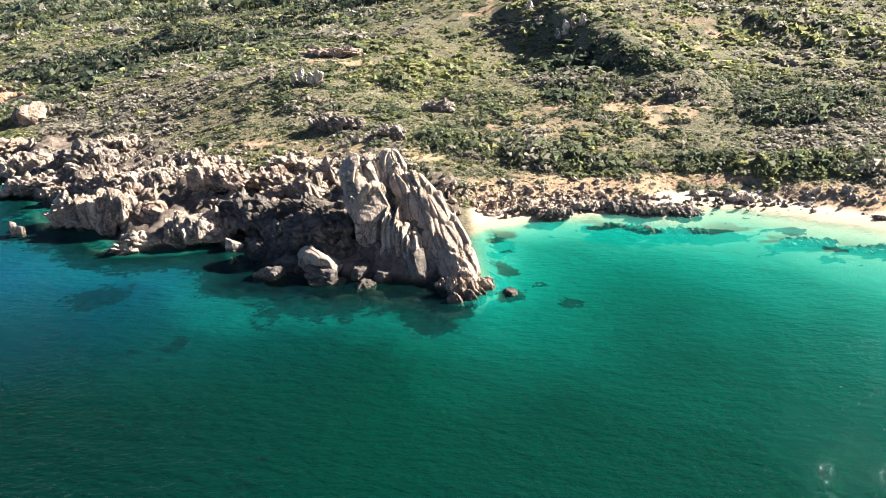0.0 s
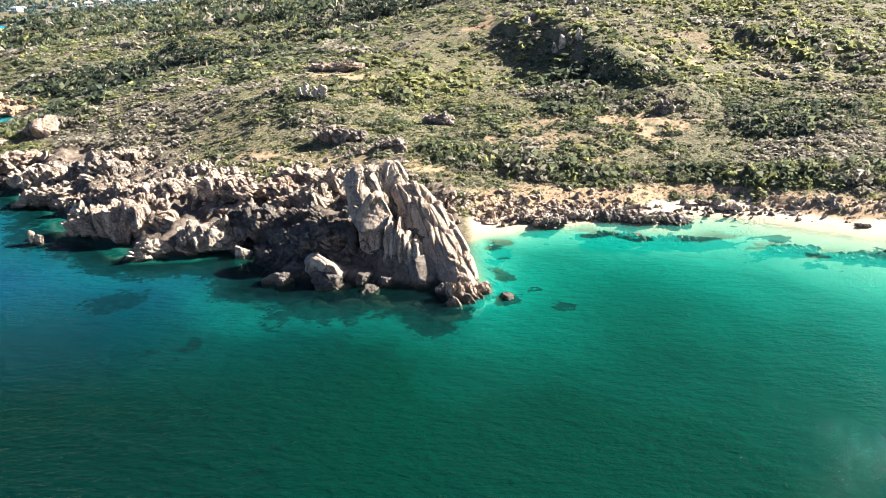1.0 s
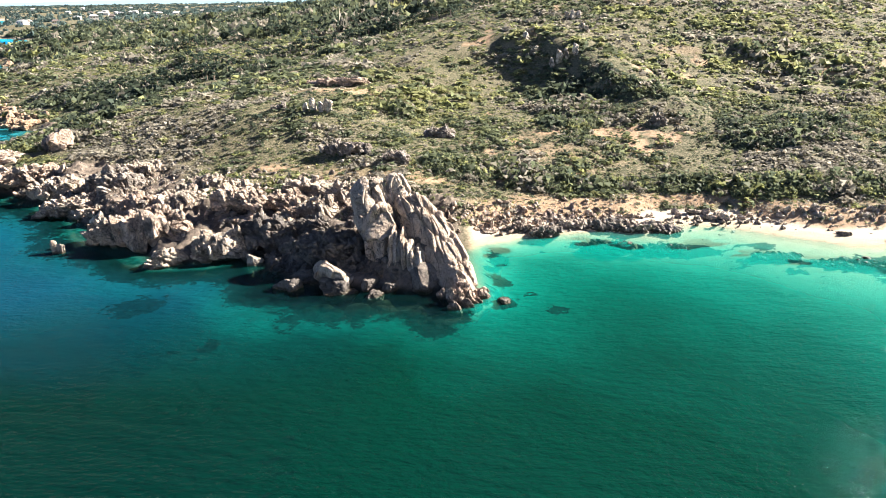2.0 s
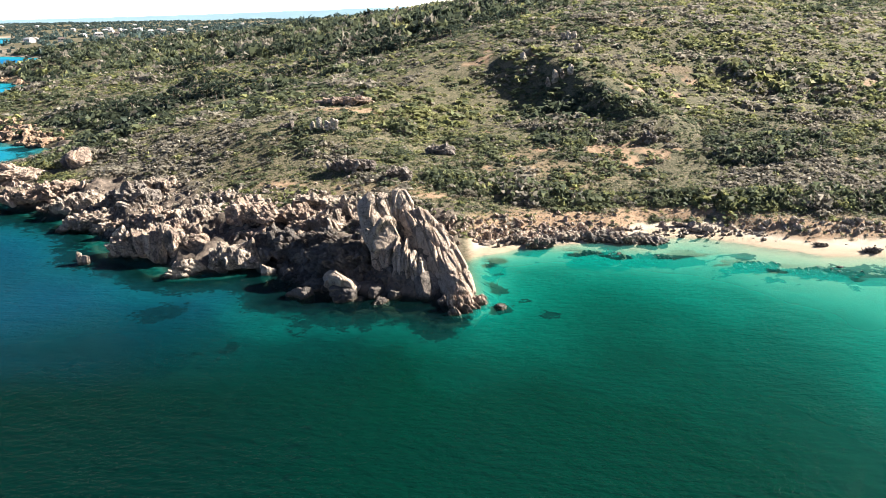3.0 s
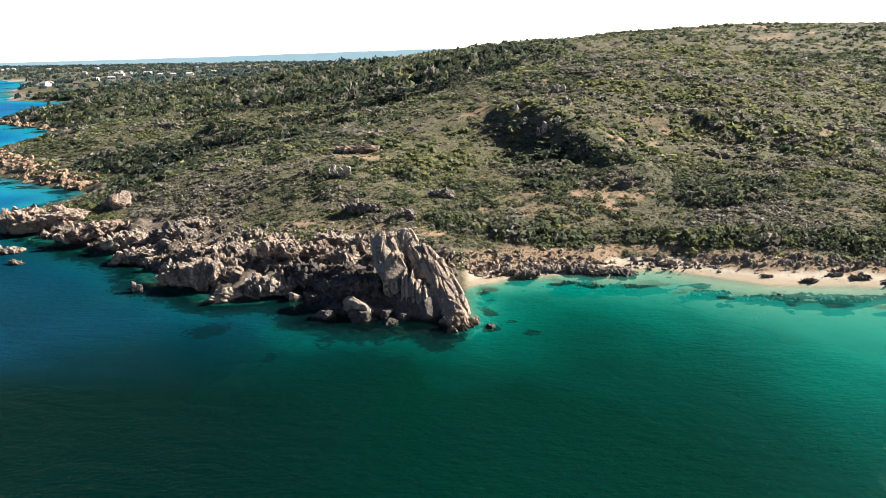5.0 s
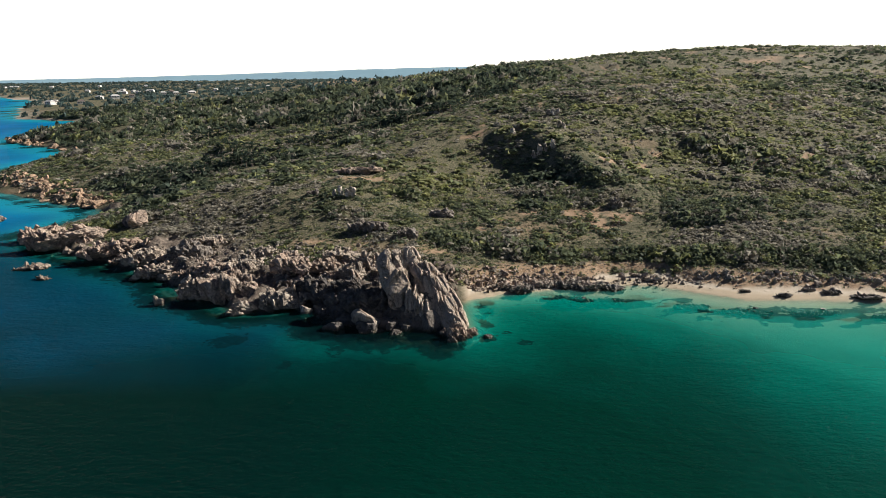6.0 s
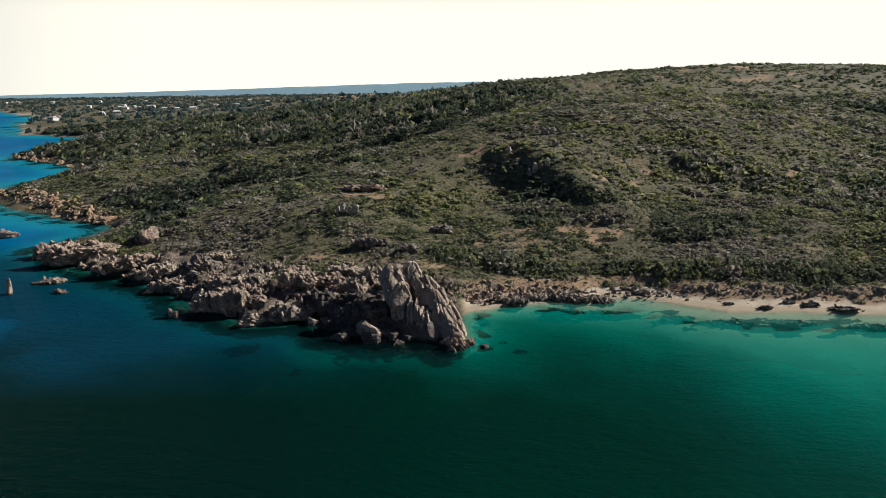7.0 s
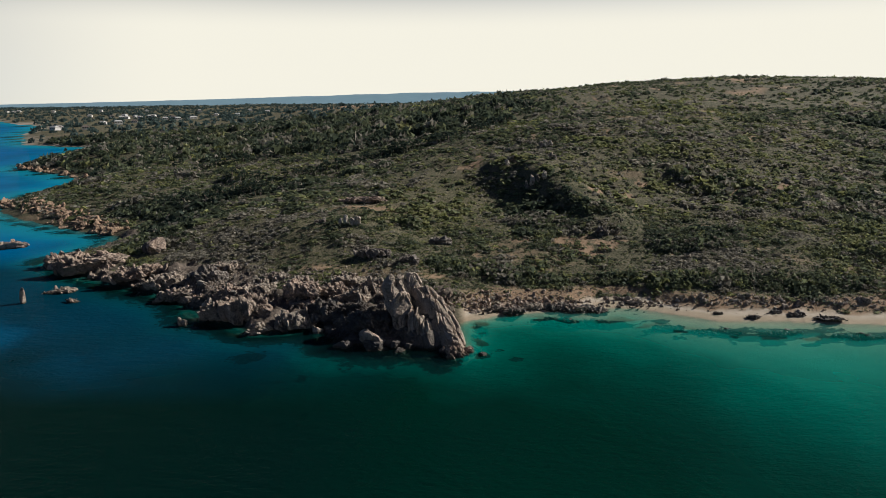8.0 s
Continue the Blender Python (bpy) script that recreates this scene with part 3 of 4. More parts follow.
def outcrop(x, y, width, depth, high, yaw=0, lean=-12, roll=-18, seed=1, blocks=16, material=GRANITE, level=5, label="jointed tan granite outcrop at the water", group="shore outcrops",
            size=0.32, z=None):
    """A crag: one jointed mass with loose blocks and fins on it."""
    rng = np.random.default_rng(seed)
    base = rest(x, y) if z is None else z
    thing = empty_thing("outcrop", (x, y, base), label, "rock outcrop", group)
    grain = min(1.0, 0.32 + 0.075 * width) * rng.uniform(0.8, 1.15)
    core = part("mass", jointed_mesh(seed, (width * 0.46, depth * 0.46, high * 0.42), level + (level > 5), (grain * 0.75, grain * 1.5, grain * 1.2), (rng.uniform(-45, -15), rng.uniform(-15, 5), rng.uniform(-35, -10)),
                                     0.12, 0.55, 0.24 * grain, 1.0, 8, 9.0, 0.03, material, turn=0.42, shear=(-0.65, -0.15)), thing)
    core.matrix_local = Matrix.Translation((0, 0, high * 0.2)) @ turned(yaw, lean * 0.4, roll * 0.4)
    c, sn = math.cos(radians(yaw)), math.sin(radians(yaw))
    for k in range(int(blocks * 2.8)):
        a, u = rng.uniform(0, 2 * math.pi), rng.uniform(0.0, 1.0)
        if math.sin(a) > 0.3 and rng.uniform() < 0.45:
            a = -a
        up = u ** 1.2 * 0.95
        r = math.sqrt(1 - up * up)
        px, py = r * width * 0.46 * math.cos(a), r * depth * 0.46 * math.sin(a)
        s = min(width, depth, high * 1.4) * size * (0.16 + 0.6 * rng.uniform() ** 2.4)
        choice = block_set(material, 4 if s > 1.3 else 3 if s > 0.42 else 2)
        b = part("block", choice[int(rng.integers(len(choice)))], thing)
        b.matrix_local = (Matrix.Translation((px * c - py * sn, px * sn + py * c, high * (0.02 + 0.72 * up) - s * 0.15)) @ turned(yaw - 32 + rng.normal(0, 13), lean * 0.5 + rng.normal(0, 9), roll - 8 + rng.normal(0, 9))
                          @ Matrix.Diagonal((s, s, s * rng.uniform(0.75, 1.3), 1)))
    return thing


def slab(thing, name, top, foot, wide, thick, seed, level=5, material=GRANITE, cell=(1.2, 1.2, 2.5), side=(1, 0, 0), label="", **more):
    """A long piece of rock between two points, as a part."""
    top, foot = Vector(top), Vector(foot)
    axis = (top - foot).normalized()
    across = (Vector(side) - axis * axis.dot(Vector(side))).normalized()
    back = axis.cross(across)
    me = jointed_mesh(seed, (wide, thick, (top - foot).length / 2), level, cell, material=material, **more)
    ob = part(name, me, thing, label)
    m = Matrix((across, back, axis)).transposed().to_4x4()
    m.translation = (top + foot) / 2 - thing.location
    ob.matrix_local = m
    return ob


# the great leaning rock on the point
stack = empty_thing("rock_stack", (-4, 9, 0), "tall leaning tan granite stack with deep vertical joints by the sea", "rock stack")
slab(stack, "leaning_slab", (-5.4, 17.2, 8.7), (3.6, 2.2, -2.2), 3.0, 2.6, 11, 7, STACK_GRANITE, (0.85, 2.2, 4.2), side=(1, 0.1, 0), joint=(0, 0, 3), sharp=6.0, step=0.12, gap=0.11, deep=0.34, flat=0.6, rough=0.022, soft=True,
     label="long sloping main slab with fluted side")
slab(stack, "tower", (-11.3, 15.8, 10.5), (-7.8, 11.6, 2.6), 1.75, 2.0, 12, 6, STACK_GRANITE, (1.6, 2.0, 4.5), side=(0.85, -0.5, 0), sharp=7.0, step=0.05, deep=0.2, rough=0.03, soft=True)
slab(stack, "pinnacle", (-8.75, 15.7, 11.4), (-7.3, 13.6, 5.6), 1.0, 1.2, 13, 6, STACK_GRANITE, (0.8, 1.2, 2.6), side=(0.8, -0.6, 0), sharp=7.0, step=0.1, deep=0.25, rough=0.04, soft=True)
slab(stack, "pinnacle", (-6.6, 16.8, 11.6), (-5.2, 15.4, 6.4), 1.2, 1.3, 14, 6, STACK_GRANITE, (1.3, 1.4, 2.6), side=(0.8, -0.6, 0), sharp=8.0, step=0.06, deep=0.2, rough=0.03, soft=True)
slab(stack, "front_block", (-7.5, 12.2, 8.0), (-7.5, 9.7, 1.4), 1.75, 1.8, 15, 6, STACK_GRANITE, (2.2, 2.2, 3.4), side=(0.85, -0.5, 0), sharp=8.0, step=0.07, deep=0.16, rough=0.025, soft=True)
for i in range(7):
    u = i / 6
    slab(stack, "fin", (-6.0 + 3.3 * u, 10.2 - 2.0 * u, 6.4 - 2.0 * u - 0.4 * (i % 2)), (-6.2 + 3.9 * u, 7.3 - 1.9 * u, 0.0 - 0.8 * u + 0.5 * (i % 2)), 0.42, 1.5, 30 + i, 5, STACK_GRANITE, (0.5, 1.4, 2.4), side=(0.9, -0.3, 0.0),
         sharp=14.0, step=0.06, gap=0.06, deep=0.16, rough=0.03, soft=True)
slab(stack, "knob", (-2.6, 6.0, 2.2), (-1.8, 4.7, -0.9), 1.5, 1.4, 41, 5, GRANITE_GREY, (2.4, 2.4, 2.4), sharp=6.0, step=0.04, deep=0.1, soft=True)
slab(stack, "foot_rib", (1.2, 5.0, 2.6), (3.6, 2.2, -0.8), 1.0, 1.0, 42, 5, STACK_GRANITE, (0.55, 1.0, 1.6), step=0.1, deep=0.25)
slab(stack, "saddle_rock", (-6.0, 14.4, 7.6), (-5.6, 12.8, 4.4), 0.9, 1.0, 44, 5, GRANITE_GREY, (0.6, 0.8, 0.9))
# dark fill that paints the shade in the gaps between the fins
slab(stack, "inner_mass", (-2.8, 10.4, 3.6), (-0.8, 6.0, -1.2), 1.8, 1.8, 45, 6, GRANITE_DARK_SHADED, (0.9, 1.2, 1.6))
slab(stack, "core", (-5.8, 15.0, 6.0), (-4.8, 11.4, -1.5), 3.4, 3.2, 43, 6, GRANITE_DARK_SHADED, (1.1, 1.4, 1.4))
for i, (x, y, h, r) in enumerate(((1.4, 0.6, 1.7, 0.7), (2.4, 0.1, 1.2, 0.6), (3.4, 1.0, 1.5, 0.75), (4.9, 1.8, 0.9, 0.8), (1.7, -1.2, 0.7, 0.7), (5.3, 3.4, 0.5, 0.7), (3.2, -0.6, 0.8, 0.6), (0.4, 1.8, 1.0, 0.7), (2.9, 1.9, 1.9, 0.6), (4.2, 0.4, 0.7, 0.6))):
    slab(stack, "toe_block", (x - 0.5, y + 0.5, h), (x + 0.35, y - 0.35, -1.0), r, r * 0.7, 50 + i, 5, GRANITE_PINK, (0.4, 0.6, 0.9), sharp=12.0, step=0.07, gap=0.06, deep=0.14)

# blocks at the foot of the stack, its shadow partly painted in dark granite
pale = empty_thing("boulder", (-13.4, 5.6, 0.3), "square granite block at the foot of the stack, light and shade in its colours", "boulder", "shore boulders")
# lit top painted in the lighter granite, shaded lower front in the dark one
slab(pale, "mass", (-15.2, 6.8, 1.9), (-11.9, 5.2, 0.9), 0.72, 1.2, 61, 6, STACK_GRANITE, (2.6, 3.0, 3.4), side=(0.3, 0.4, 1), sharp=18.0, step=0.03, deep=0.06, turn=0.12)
slab(pale, "mass", (-14.6, 5.0, 0.6), (-11.0, 3.7, 0.1), 0.8, 1.0, 68, 5, GRANITE_DARK_SHADED, (1.2, 1.2, 1.6), side=(0.3, 0.4, 1), sharp=10.0)
boulder(-12.0, 3.6, 4.2, 2.4, 1.5, 10, 0, 0, 62, 4, GRANITE_DARK_SHADED)
boulder(-7.8, 2.9, 2.4, 1.8, 1.7, 30, 10, 0, 63, 4, GRANITE_DARK_SHADED)
boulder(-8.9, 4.6, 2.0, 1.8, 1.5, 70, 0, 20, 64, 4, GRANITE_DARK_SHADED)
boulder(-6.5, 4.2, 2.0, 1.8, 1.6, 50, 0, 10, 65, 4, GRANITE_DARK_SHADED)
boulder(-18.6, 5.0, 3.4, 2.8, 2.3, -30, 0, -20, 66, 5, GRANITE_DARK_SHADED, joints=((0.9, 0.12),))
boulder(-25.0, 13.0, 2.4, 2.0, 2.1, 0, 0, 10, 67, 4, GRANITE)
outcrop(-14.0, 12.0, 9.5, 7, 4.2, 10, -5, -25, 71, 22, GRANITE_DARK_SHADED, label="dark fractured granite slope, toned down for the shade of the stack", size=0.24, level=6)
outcrop(-17.4, 18.0, 4.2, 4.5, 5.0, 0, -5, -20, 72, 8, GRANITE_DARK_SHADED, label="dark upright granite slab with loose blocks, toned down for shade")
outcrop(-23.8, 18.5, 8.5, 7, 4.4, -10, -10, -25, 73, 22, GRANITE_DARK_SHADED, label="dark cracked granite ledge, toned down for shade", size=0.24, level=6)
outcrop(-18.2, 27, 5.5, 5, 3.8, 0, -10, -20, 74, 10, GRANITE)
outcrop(-15.2, 31.5, 5.5, 5, 4.2, 0, -10, -25, 75, 10, GRANITE)
outcrop(-24.6, 30, 7, 5, 3.2, 0, -10, -25, 76, 12, GRANITE_PINK)
outcrop(-21.4, 35, 8.5, 5, 4.0, 0, -10, -15, 77, 12, GRANITE)
# headland towards the west
outcrop(-31.0, 28, 8, 6, 4.4, 10, -10, -28, 78, 14, GRANITE_PINK, level=6)
outcrop(-30.2, 16.4, 8, 6, 4.6, 0, -12, -22, 79, 18, GRANITE, level=6)
outcrop(-37.0, 13.6, 5, 4, 2.9, 30, -10, -30, 80, 10, GRANITE, level=6)
outcrop(-41.2, 21.5, 11, 8, 5.2, 0, -15, -15, 81, 26, GRANITE_PINK, level=6)
outcrop(-48.4, 22.0, 6, 5, 5.4, 0, -5, -25, 82, 16, GRANITE, level=6)
outcrop(-41.8, 33.5, 8, 6, 3.6, 0, -10, -25, 83, 14, GRANITE)
outcrop(-39.5, 41, 5, 4, 2.4, 0, -10, -20, 84, 8, GRANITE)
outcrop(-61.5, 37, 11.5, 7, 4.2, 20, -10, -30, 85, 18, GRANITE)
outcrop(-57.0, 44, 9.5, 6, 4.3, 0, -10, -22, 86, 18, GRANITE_GREY)
outcrop(-54.8, 51, 8, 5, 3.8, 0, -10, -20, 87, 14, GRANITE)
outcrop(-49.0, 33, 9, 6, 3.6, 15, -12, -25, 90, 16, GRANITE_PINK)
outcrop(-33.0, 36.5, 6, 5, 2.6, 15, -12, -25, 91, 9, GRANITE)
outcrop(-78.0, 50, 15, 7, 3.8, 25, -6, -25, 88, 16, GRANITE_PINK, label="low pink granite point running into the sea")
outcrop(-95.0, 62, 20, 9, 5.2, 30, -6, -25, 89, 18, GRANITE_PINK, label="low pink granite point running into the sea")
outcrop(-106.0, 70, 12, 8, 4.2, 30, -6, -25, 92, 12, GRANITE_PINK, label="low pink granite point running into the sea")
outcrop(-68.0, 45, 10, 7, 3.2, 30, -6, -25, 93, 12, GRANITE, label="low pink granite point running into the sea")
crags = random.Random(8)
for i in range(34):
    u = crags.random()
    x = -10 - 92 * u + crags.uniform(-3, 3)
    y = 33 + 32 * max(0, u - 0.45) - 6 * math.sin(u * 9) + crags.uniform(-8, 7)
    if inland(np.array([x]), np.array([y]))[0] > 1.5:
        w = crags.uniform(2.6, 5.5)
        outcrop(x, y, w, w * crags.uniform(0.6, 0.9), w * crags.uniform(0.35, 0.55), crags.uniform(-30, 40), -10, crags.uniform(-30, -15), 200 + i, 7,
                crags.choice((GRANITE, GRANITE, GRANITE_PINK, GRANITE_GREY)), 4 if x > -60 else 3, "small jointed granite crag on the rocky shore")
# islets
boulder(-54.2, 17.8, 1.3, 1.2, 2.3, -40, 0, -6, 101, 4, GRANITE, "small upright granite islet in the sea", "islets", z=-0.4, sharp=9.0)
boulder(-53.2, 17.6, 1.2, 1.1, 1.9, -20, 0, 8, 107, 4, GRANITE, "small upright granite islet in the sea", "islets", z=-0.4, sharp=9.0)
boulder(-96.6, 34.2, 1.35, 1.2, 4.4, -35, 0, 2, 109, 4, GRANITE, "thin upright granite pillar standing in the sea", "islets", z=-0.4)
outcrop(-93.0, 42.8, 8, 3.4, 2.2, 10, 0, -20, 103, 10, GRANITE, 4, "low broken granite islet in the sea", "islets", z=-0.4)
outcrop(-85.4, 35.0, 3.2, 2.2, 1.8, 0, 0, -10, 104, 5, GRANITE, 4, "small granite islet in the sea", "islets", z=-0.4)
outcrop(-138.5, 94, 13, 6, 3.6, 15, 0, -20, 105, 12, GRANITE_PINK, 4, "low broken granite islet in the sea", "islets", z=-0.4)
# outcrops in the heath
outcrop(-17.6, 51.5, 10.5, 4, 3.0, 0, -10, -15, 111, 14, GRANITE_GREY, 4, "grey lichened granite outcrop in the heath", "heath outcrops")
outcrop(-8.2, 46.5, 4.8, 3.6, 2.8, 0, 0, -10, 112, 5, GRANITE_GREY, 5, "rounded grey granite dome in the heath", "heath outcrops")
outcrop(-34.5, 72, 3.6, 2.6, 2.0, 0, 0, -5, 114, 5, GRANITE_GREY, 4, "grey granite tor in the heath", "heath outcrops")
outcrop(-0.7, 63, 6.5, 3.4, 2.6, 0, 0, -15, 115, 8, GRANITE_GREY, 4, "grey lichened granite outcrop in the heath", "heath outcrops")
tor = empty_thing("boulder", (-80.2, 69.6, rest(-80.2, 69.6)), "big square-shouldered tan boulder above the cove", "boulder", "heath outcrops")
slab(tor, "mass", (-80.8, 70.2, 7.4), (-79.9, 69.4, 2.6), 2.1, 2.1, 122, 6, GRANITE_PINK, (2.6, 2.6, 3.6), side=(0.85, 0.5, 0), sharp=10.0, step=0.1, deep=0.3, turn=0.3)
# left shoulder in dark granite: the boulder's shaded side painted on
slab(tor, "mass", (-83.2, 70.4, 6.4), (-82.4, 69.6, 2.6), 1.4, 1.6, 123, 5, GRANITE_DARK_SHADED, (1.6, 1.6, 2.0), side=(0.85, 0.5, 0), sharp=10.0)
outcrop(-25.4, 97, 17, 6, 2.4, 0, 0, -10, 117, 14, GRANITE_PINK, 4, "low pink broken outcrop on the slope", "heath outcrops", 0.3)
outcrop(43.8, 67.6, 3.8, 3.0, 2.8, 0, 0, -15, 118, 6, GRANITE_GREY, 4, "grey granite outcrop in the heath", "heath outcrops")


def tors(x, y, seed, uprights, label):
    """Upright slabs side by side in the heath: (across, height, half width) each."""
    thing = empty_thing("outcrop", (x, y, rest(x, y)), label, "rock outcrop", "heath outcrops")
    for i, (dx, high, wide) in enumerate(uprights):
        z = rest(x + dx, y)
        slab(thing, "upright", (x + dx - 0.25, y + 0.3, z + high), (x + dx + 0.2, y, z - 0.5), wide, wide * 0.75, seed + i, 4, GRANITE_PALE, (0.8, 0.9, 1.4), side=(1, 0.4, 0), sharp=12.0, step=0.06, deep=0.15, turn=0.3)
    return thing


tors(-25.0, 70, 300, ((-1.8, 2.9, 0.65), (-0.2, 2.2, 0.6), (1.3, 2.7, 0.75), (-3.4, 1.4, 0.6)), "pale upright granite tors in the heath")
tors(29.0, 107, 310, ((-1.5, 2.4, 0.6), (0.4, 3.2, 0.8), (2.2, 2.2, 0.6), (4.4, 2.6, 0.7)), "pale granite tors high on the slope")
tors(22.6, 124, 320, ((0.0, 2.4, 0.9), (-1.4, 1.3, 0.6)), "pale granite tor on the edge of the scarp")
tors(40.5, 152, 330, ((-2.2, 2.2, 0.8), (-0.4, 2.6, 0.9), (1.6, 2.0, 0.8)), "pale granite tors high on the slope")
tors(38.8, 126, 340, ((-0.6, 2.6, 0.7), (0.9, 1.8, 0.6)), "pale granite tors high on the slope")
# beach
outcrop(15.5, 24.5, 5.4, 3.4, 1.9, 10, 0, -15, 131, 12, GRANITE_GREY, 4, "low dark rock clump on the wet sand", "beach rocks", 0.35)
for i, (x, y, w) in enumerate(((19.8, 27.6, 5.0), (24.5, 27.2, 6.0), (29.0, 26.2, 6.5), (33.2, 25.4, 5.0), (11.5, 25.8, 4.0))):
    outcrop(x, y, w, w * 0.5, 1.5, -5, -8, -25, 136 + i, 14, GRANITE_GREY if i % 2 else GRANITE, 5, "low broken rock ledge along the beach", "beach rocks", 0.4)
for i, (x, y, w, h) in enumerate(((65.0, 20.2, 3.4, 1.0), (79.6, 19.0, 5.2, 1.2), (74.5, 21.4, 4.2, 0.8), (71.0, 23.0, 3.0, 0.8), (58.5, 22.6, 2.2, 0.7))):
    outcrop(x, y, w, w * 0.6, h, 5, -4, -12, 132 + i * 11, 8, GRANITE_DARK_SHADED if i < 3 else GRANITE_GREY, 4, "low dark broken rock on the wet sand", "beach rocks", 0.4)
# weedy ledges under the shallows
for i, (x, y, w) in enumerate(((24.0, 21.4, 8.0), (31.5, 20.2, 8.5), (46.0, 16.6, 6.5), (54.5, 13.8, 9.0), (67.0, 12.6, 9.0), (80.0, 10.6, 10.0))):
    outcrop(x, y, w, 2.6, 0.8, -8, -3, -8, 160 + 13 * i, 10, GRANITE_DARK_SHADED, 5, "flat weedy rock ledge under the shallow water", "sunken rocks", 0.35, z=-0.85)
# half-sunk rocks off the point
boulder(7.4, 0.9, 1.5, 2.2, 1.3, 20, 0, 0, 141, 4, GRANITE_DARK_SHADED, "weedy rock breaking the water off the point", "sunken rocks", z=-0.85)
for i in range(16):
    r = random.Random(i)
    boulder(-16 + 1.25 * i + r.uniform(-0.5, 0.5), -0.6 + r.uniform(-1.2, 1.4) - (1.6 if i > 11 else 0), r.uniform(2.2, 4), r.uniform(1.6, 2.8), r.uniform(1.0, 1.5), r.uniform(0, 180), 0, 0, 150 + i, 3,
            GRANITE_DARK_SHADED, "weedy rock just under the water at the foot of the stack", "sunken rocks", z=-1.75)

# loose rocks, in bands along the shore: how many, from, to, how wide, sizes
rng = np.random.default_rng(5)


def strew(count, start, end, band, small, large, material, label, group, joined=False):
    shapes, many = block_set(material, 2 if joined else 3), []
    u = rng.uniform(size=count)
    xs = start[0] + u * (end[0] - start[0]) + rng.normal(0, band, count)
    ys = start[1] + u * (end[1] - start[1]) + rng.normal(0, band * 0.7, count)
    for x, y, z in zip(xs, ys, land(xs, ys)[0]):
        if z < -0.6:
            continue
        s = small + (large - small) * rng.uniform() ** 2.2
        me = shapes[int(rng.integers(len(shapes)))]
        m = Matrix.Translation((x, y, z + s * 0.2)) @ turned(rng.uniform(0, 360), rng.normal(0, 25), rng.normal(0, 25)) @ Matrix.Diagonal((s, s, s * 0.75, 1))
        if joined:
            v = np.empty(len(me.vertices) * 3, np.float32)
            me.vertices.foreach_get("co", v)
            many.append(v.reshape(-1, 3) @ np.array(m.to_3x3()).T + np.array(m.translation))
        else:
            ob = new("boulder", me)
            ob.matrix_world = m
            tagged(ob, label, "boulder", group)
    if joined:
        f = ico(2)[1]
        n = len(ico(2)[0])
        faces = np.concatenate([f + n * i for i in range(len(many))])
        tagged(new("rubble", quick_mesh("rubble", np.concatenate(many), faces, material, False)), label, "rubble", kind="stuff")


strew(45, (2, 26), (22, 29), 2.6, 0.4, 1.2, GRANITE_PINK, "broken pinkish granite block on the bank", "bank rocks")
strew(34, (14, 27), (35, 26), 1.3, 0.3, 1.0, GRANITE_GREY, "dark granite rock at the top of the beach", "beach rocks")
strew(45, (36, 33), (92, 24), 1.6, 0.3, 1.2, GRANITE, "tan granite rock along the back of the beach", "beach rocks")
strew(20, (40, 27), (92, 17), 1.0, 0.15, 0.5, GRANITE_GREY, "small dark stone on the sand", "beach stones")
strew(34, (-26, 16), (-10, 16), 5, 0.5, 1.3, GRANITE_DARK_SHADED, "loose dark granite block among the crags, toned down for shade", "shore boulders")
strew(40, (-58, 38), (-26, 26), 5.5, 0.5, 1.4, GRANITE, "loose tan granite block among the crags", "shore boulders")
strew(420, (1, 27), (26, 31.5), 2.9, 0.14, 0.75, GRANITE_PINK, "pinkish broken stone on the bank", "", True)
strew(480, (20, 31.5), (95, 25), 1.9, 0.12, 0.65, GRANITE, "tan broken stone at the back of the beach", "", True)
strew(900, (-60, 38), (-8, 22), 6.5, 0.15, 0.8, GRANITE_GREY, "grey broken stone among the crags", "", True)
strew(800, (-66, 48), (-14, 34), 5.0, 0.15, 0.7, GRANITE, "tan broken stone behind the crags", "", True)
strew(500, (-24, 13), (-8, 8), 3.4, 0.15, 0.75, GRANITE_DARK_SHADED, "dark broken stone, toned down for the shade of the stack", "", True)
strew(160, (-105, 68), (-62, 42), 4, 0.25, 1.2, GRANITE_PINK, "pink broken stone on the point", "", True)
strew(520, (-200, 190), (-112, 113), 3.2, 0.5, 1.9, GRANITE_ORANGE, "orange granite blocks along the cove", "", True)
strew(320, (-292, 350), (-200, 262), 4, 0.8, 2.8, GRANITE_ORANGE, "orange granite blocks on the far shore", "", True)


# ---------------------------------------------------------------- plants
def clump(n, seed, corners=4, size=0.3, lump=0.3, low=0.0):
    """Leaves spread over an uneven dome of radius 1: an array (n, corners, 3)."""
    r = np.random.default_rng(seed)
    v = r.normal(0, 1, (n, 3))
    v[:, 2] = np.abs(v[:, 2]) + low
    v /= np.linalg.norm(v, axis=1)[:, None]
    far = (0.72 + lump * grain3(v * 1.9 + seed, seed) + r.uniform(-0.25, 0.12, n))[:, None]
    c = v * far
    n1 = v + r.normal(0, 0.7, (n, 3))
    n1 /= np.linalg.norm(n1, axis=1)[:, None]
    a = np.cross(n1, r.normal(0, 1, (n, 3)))
    a /= np.linalg.norm(a, axis=1)[:, None]
    b = np.cross(n1, a)
    s = (size * r.uniform(0.6, 1.3, n))[:, None]
    if corners == 4:
        q = (c + a * s, c + b * s * 0.6, c - a * s, c - b * s * 0.6)
    else:
        q = (c + a * s, c - a * s * 0.6 + b * s * 0.8, c - a * s * 0.6 - b * s * 0.8)
    return np.stack(q, 1)


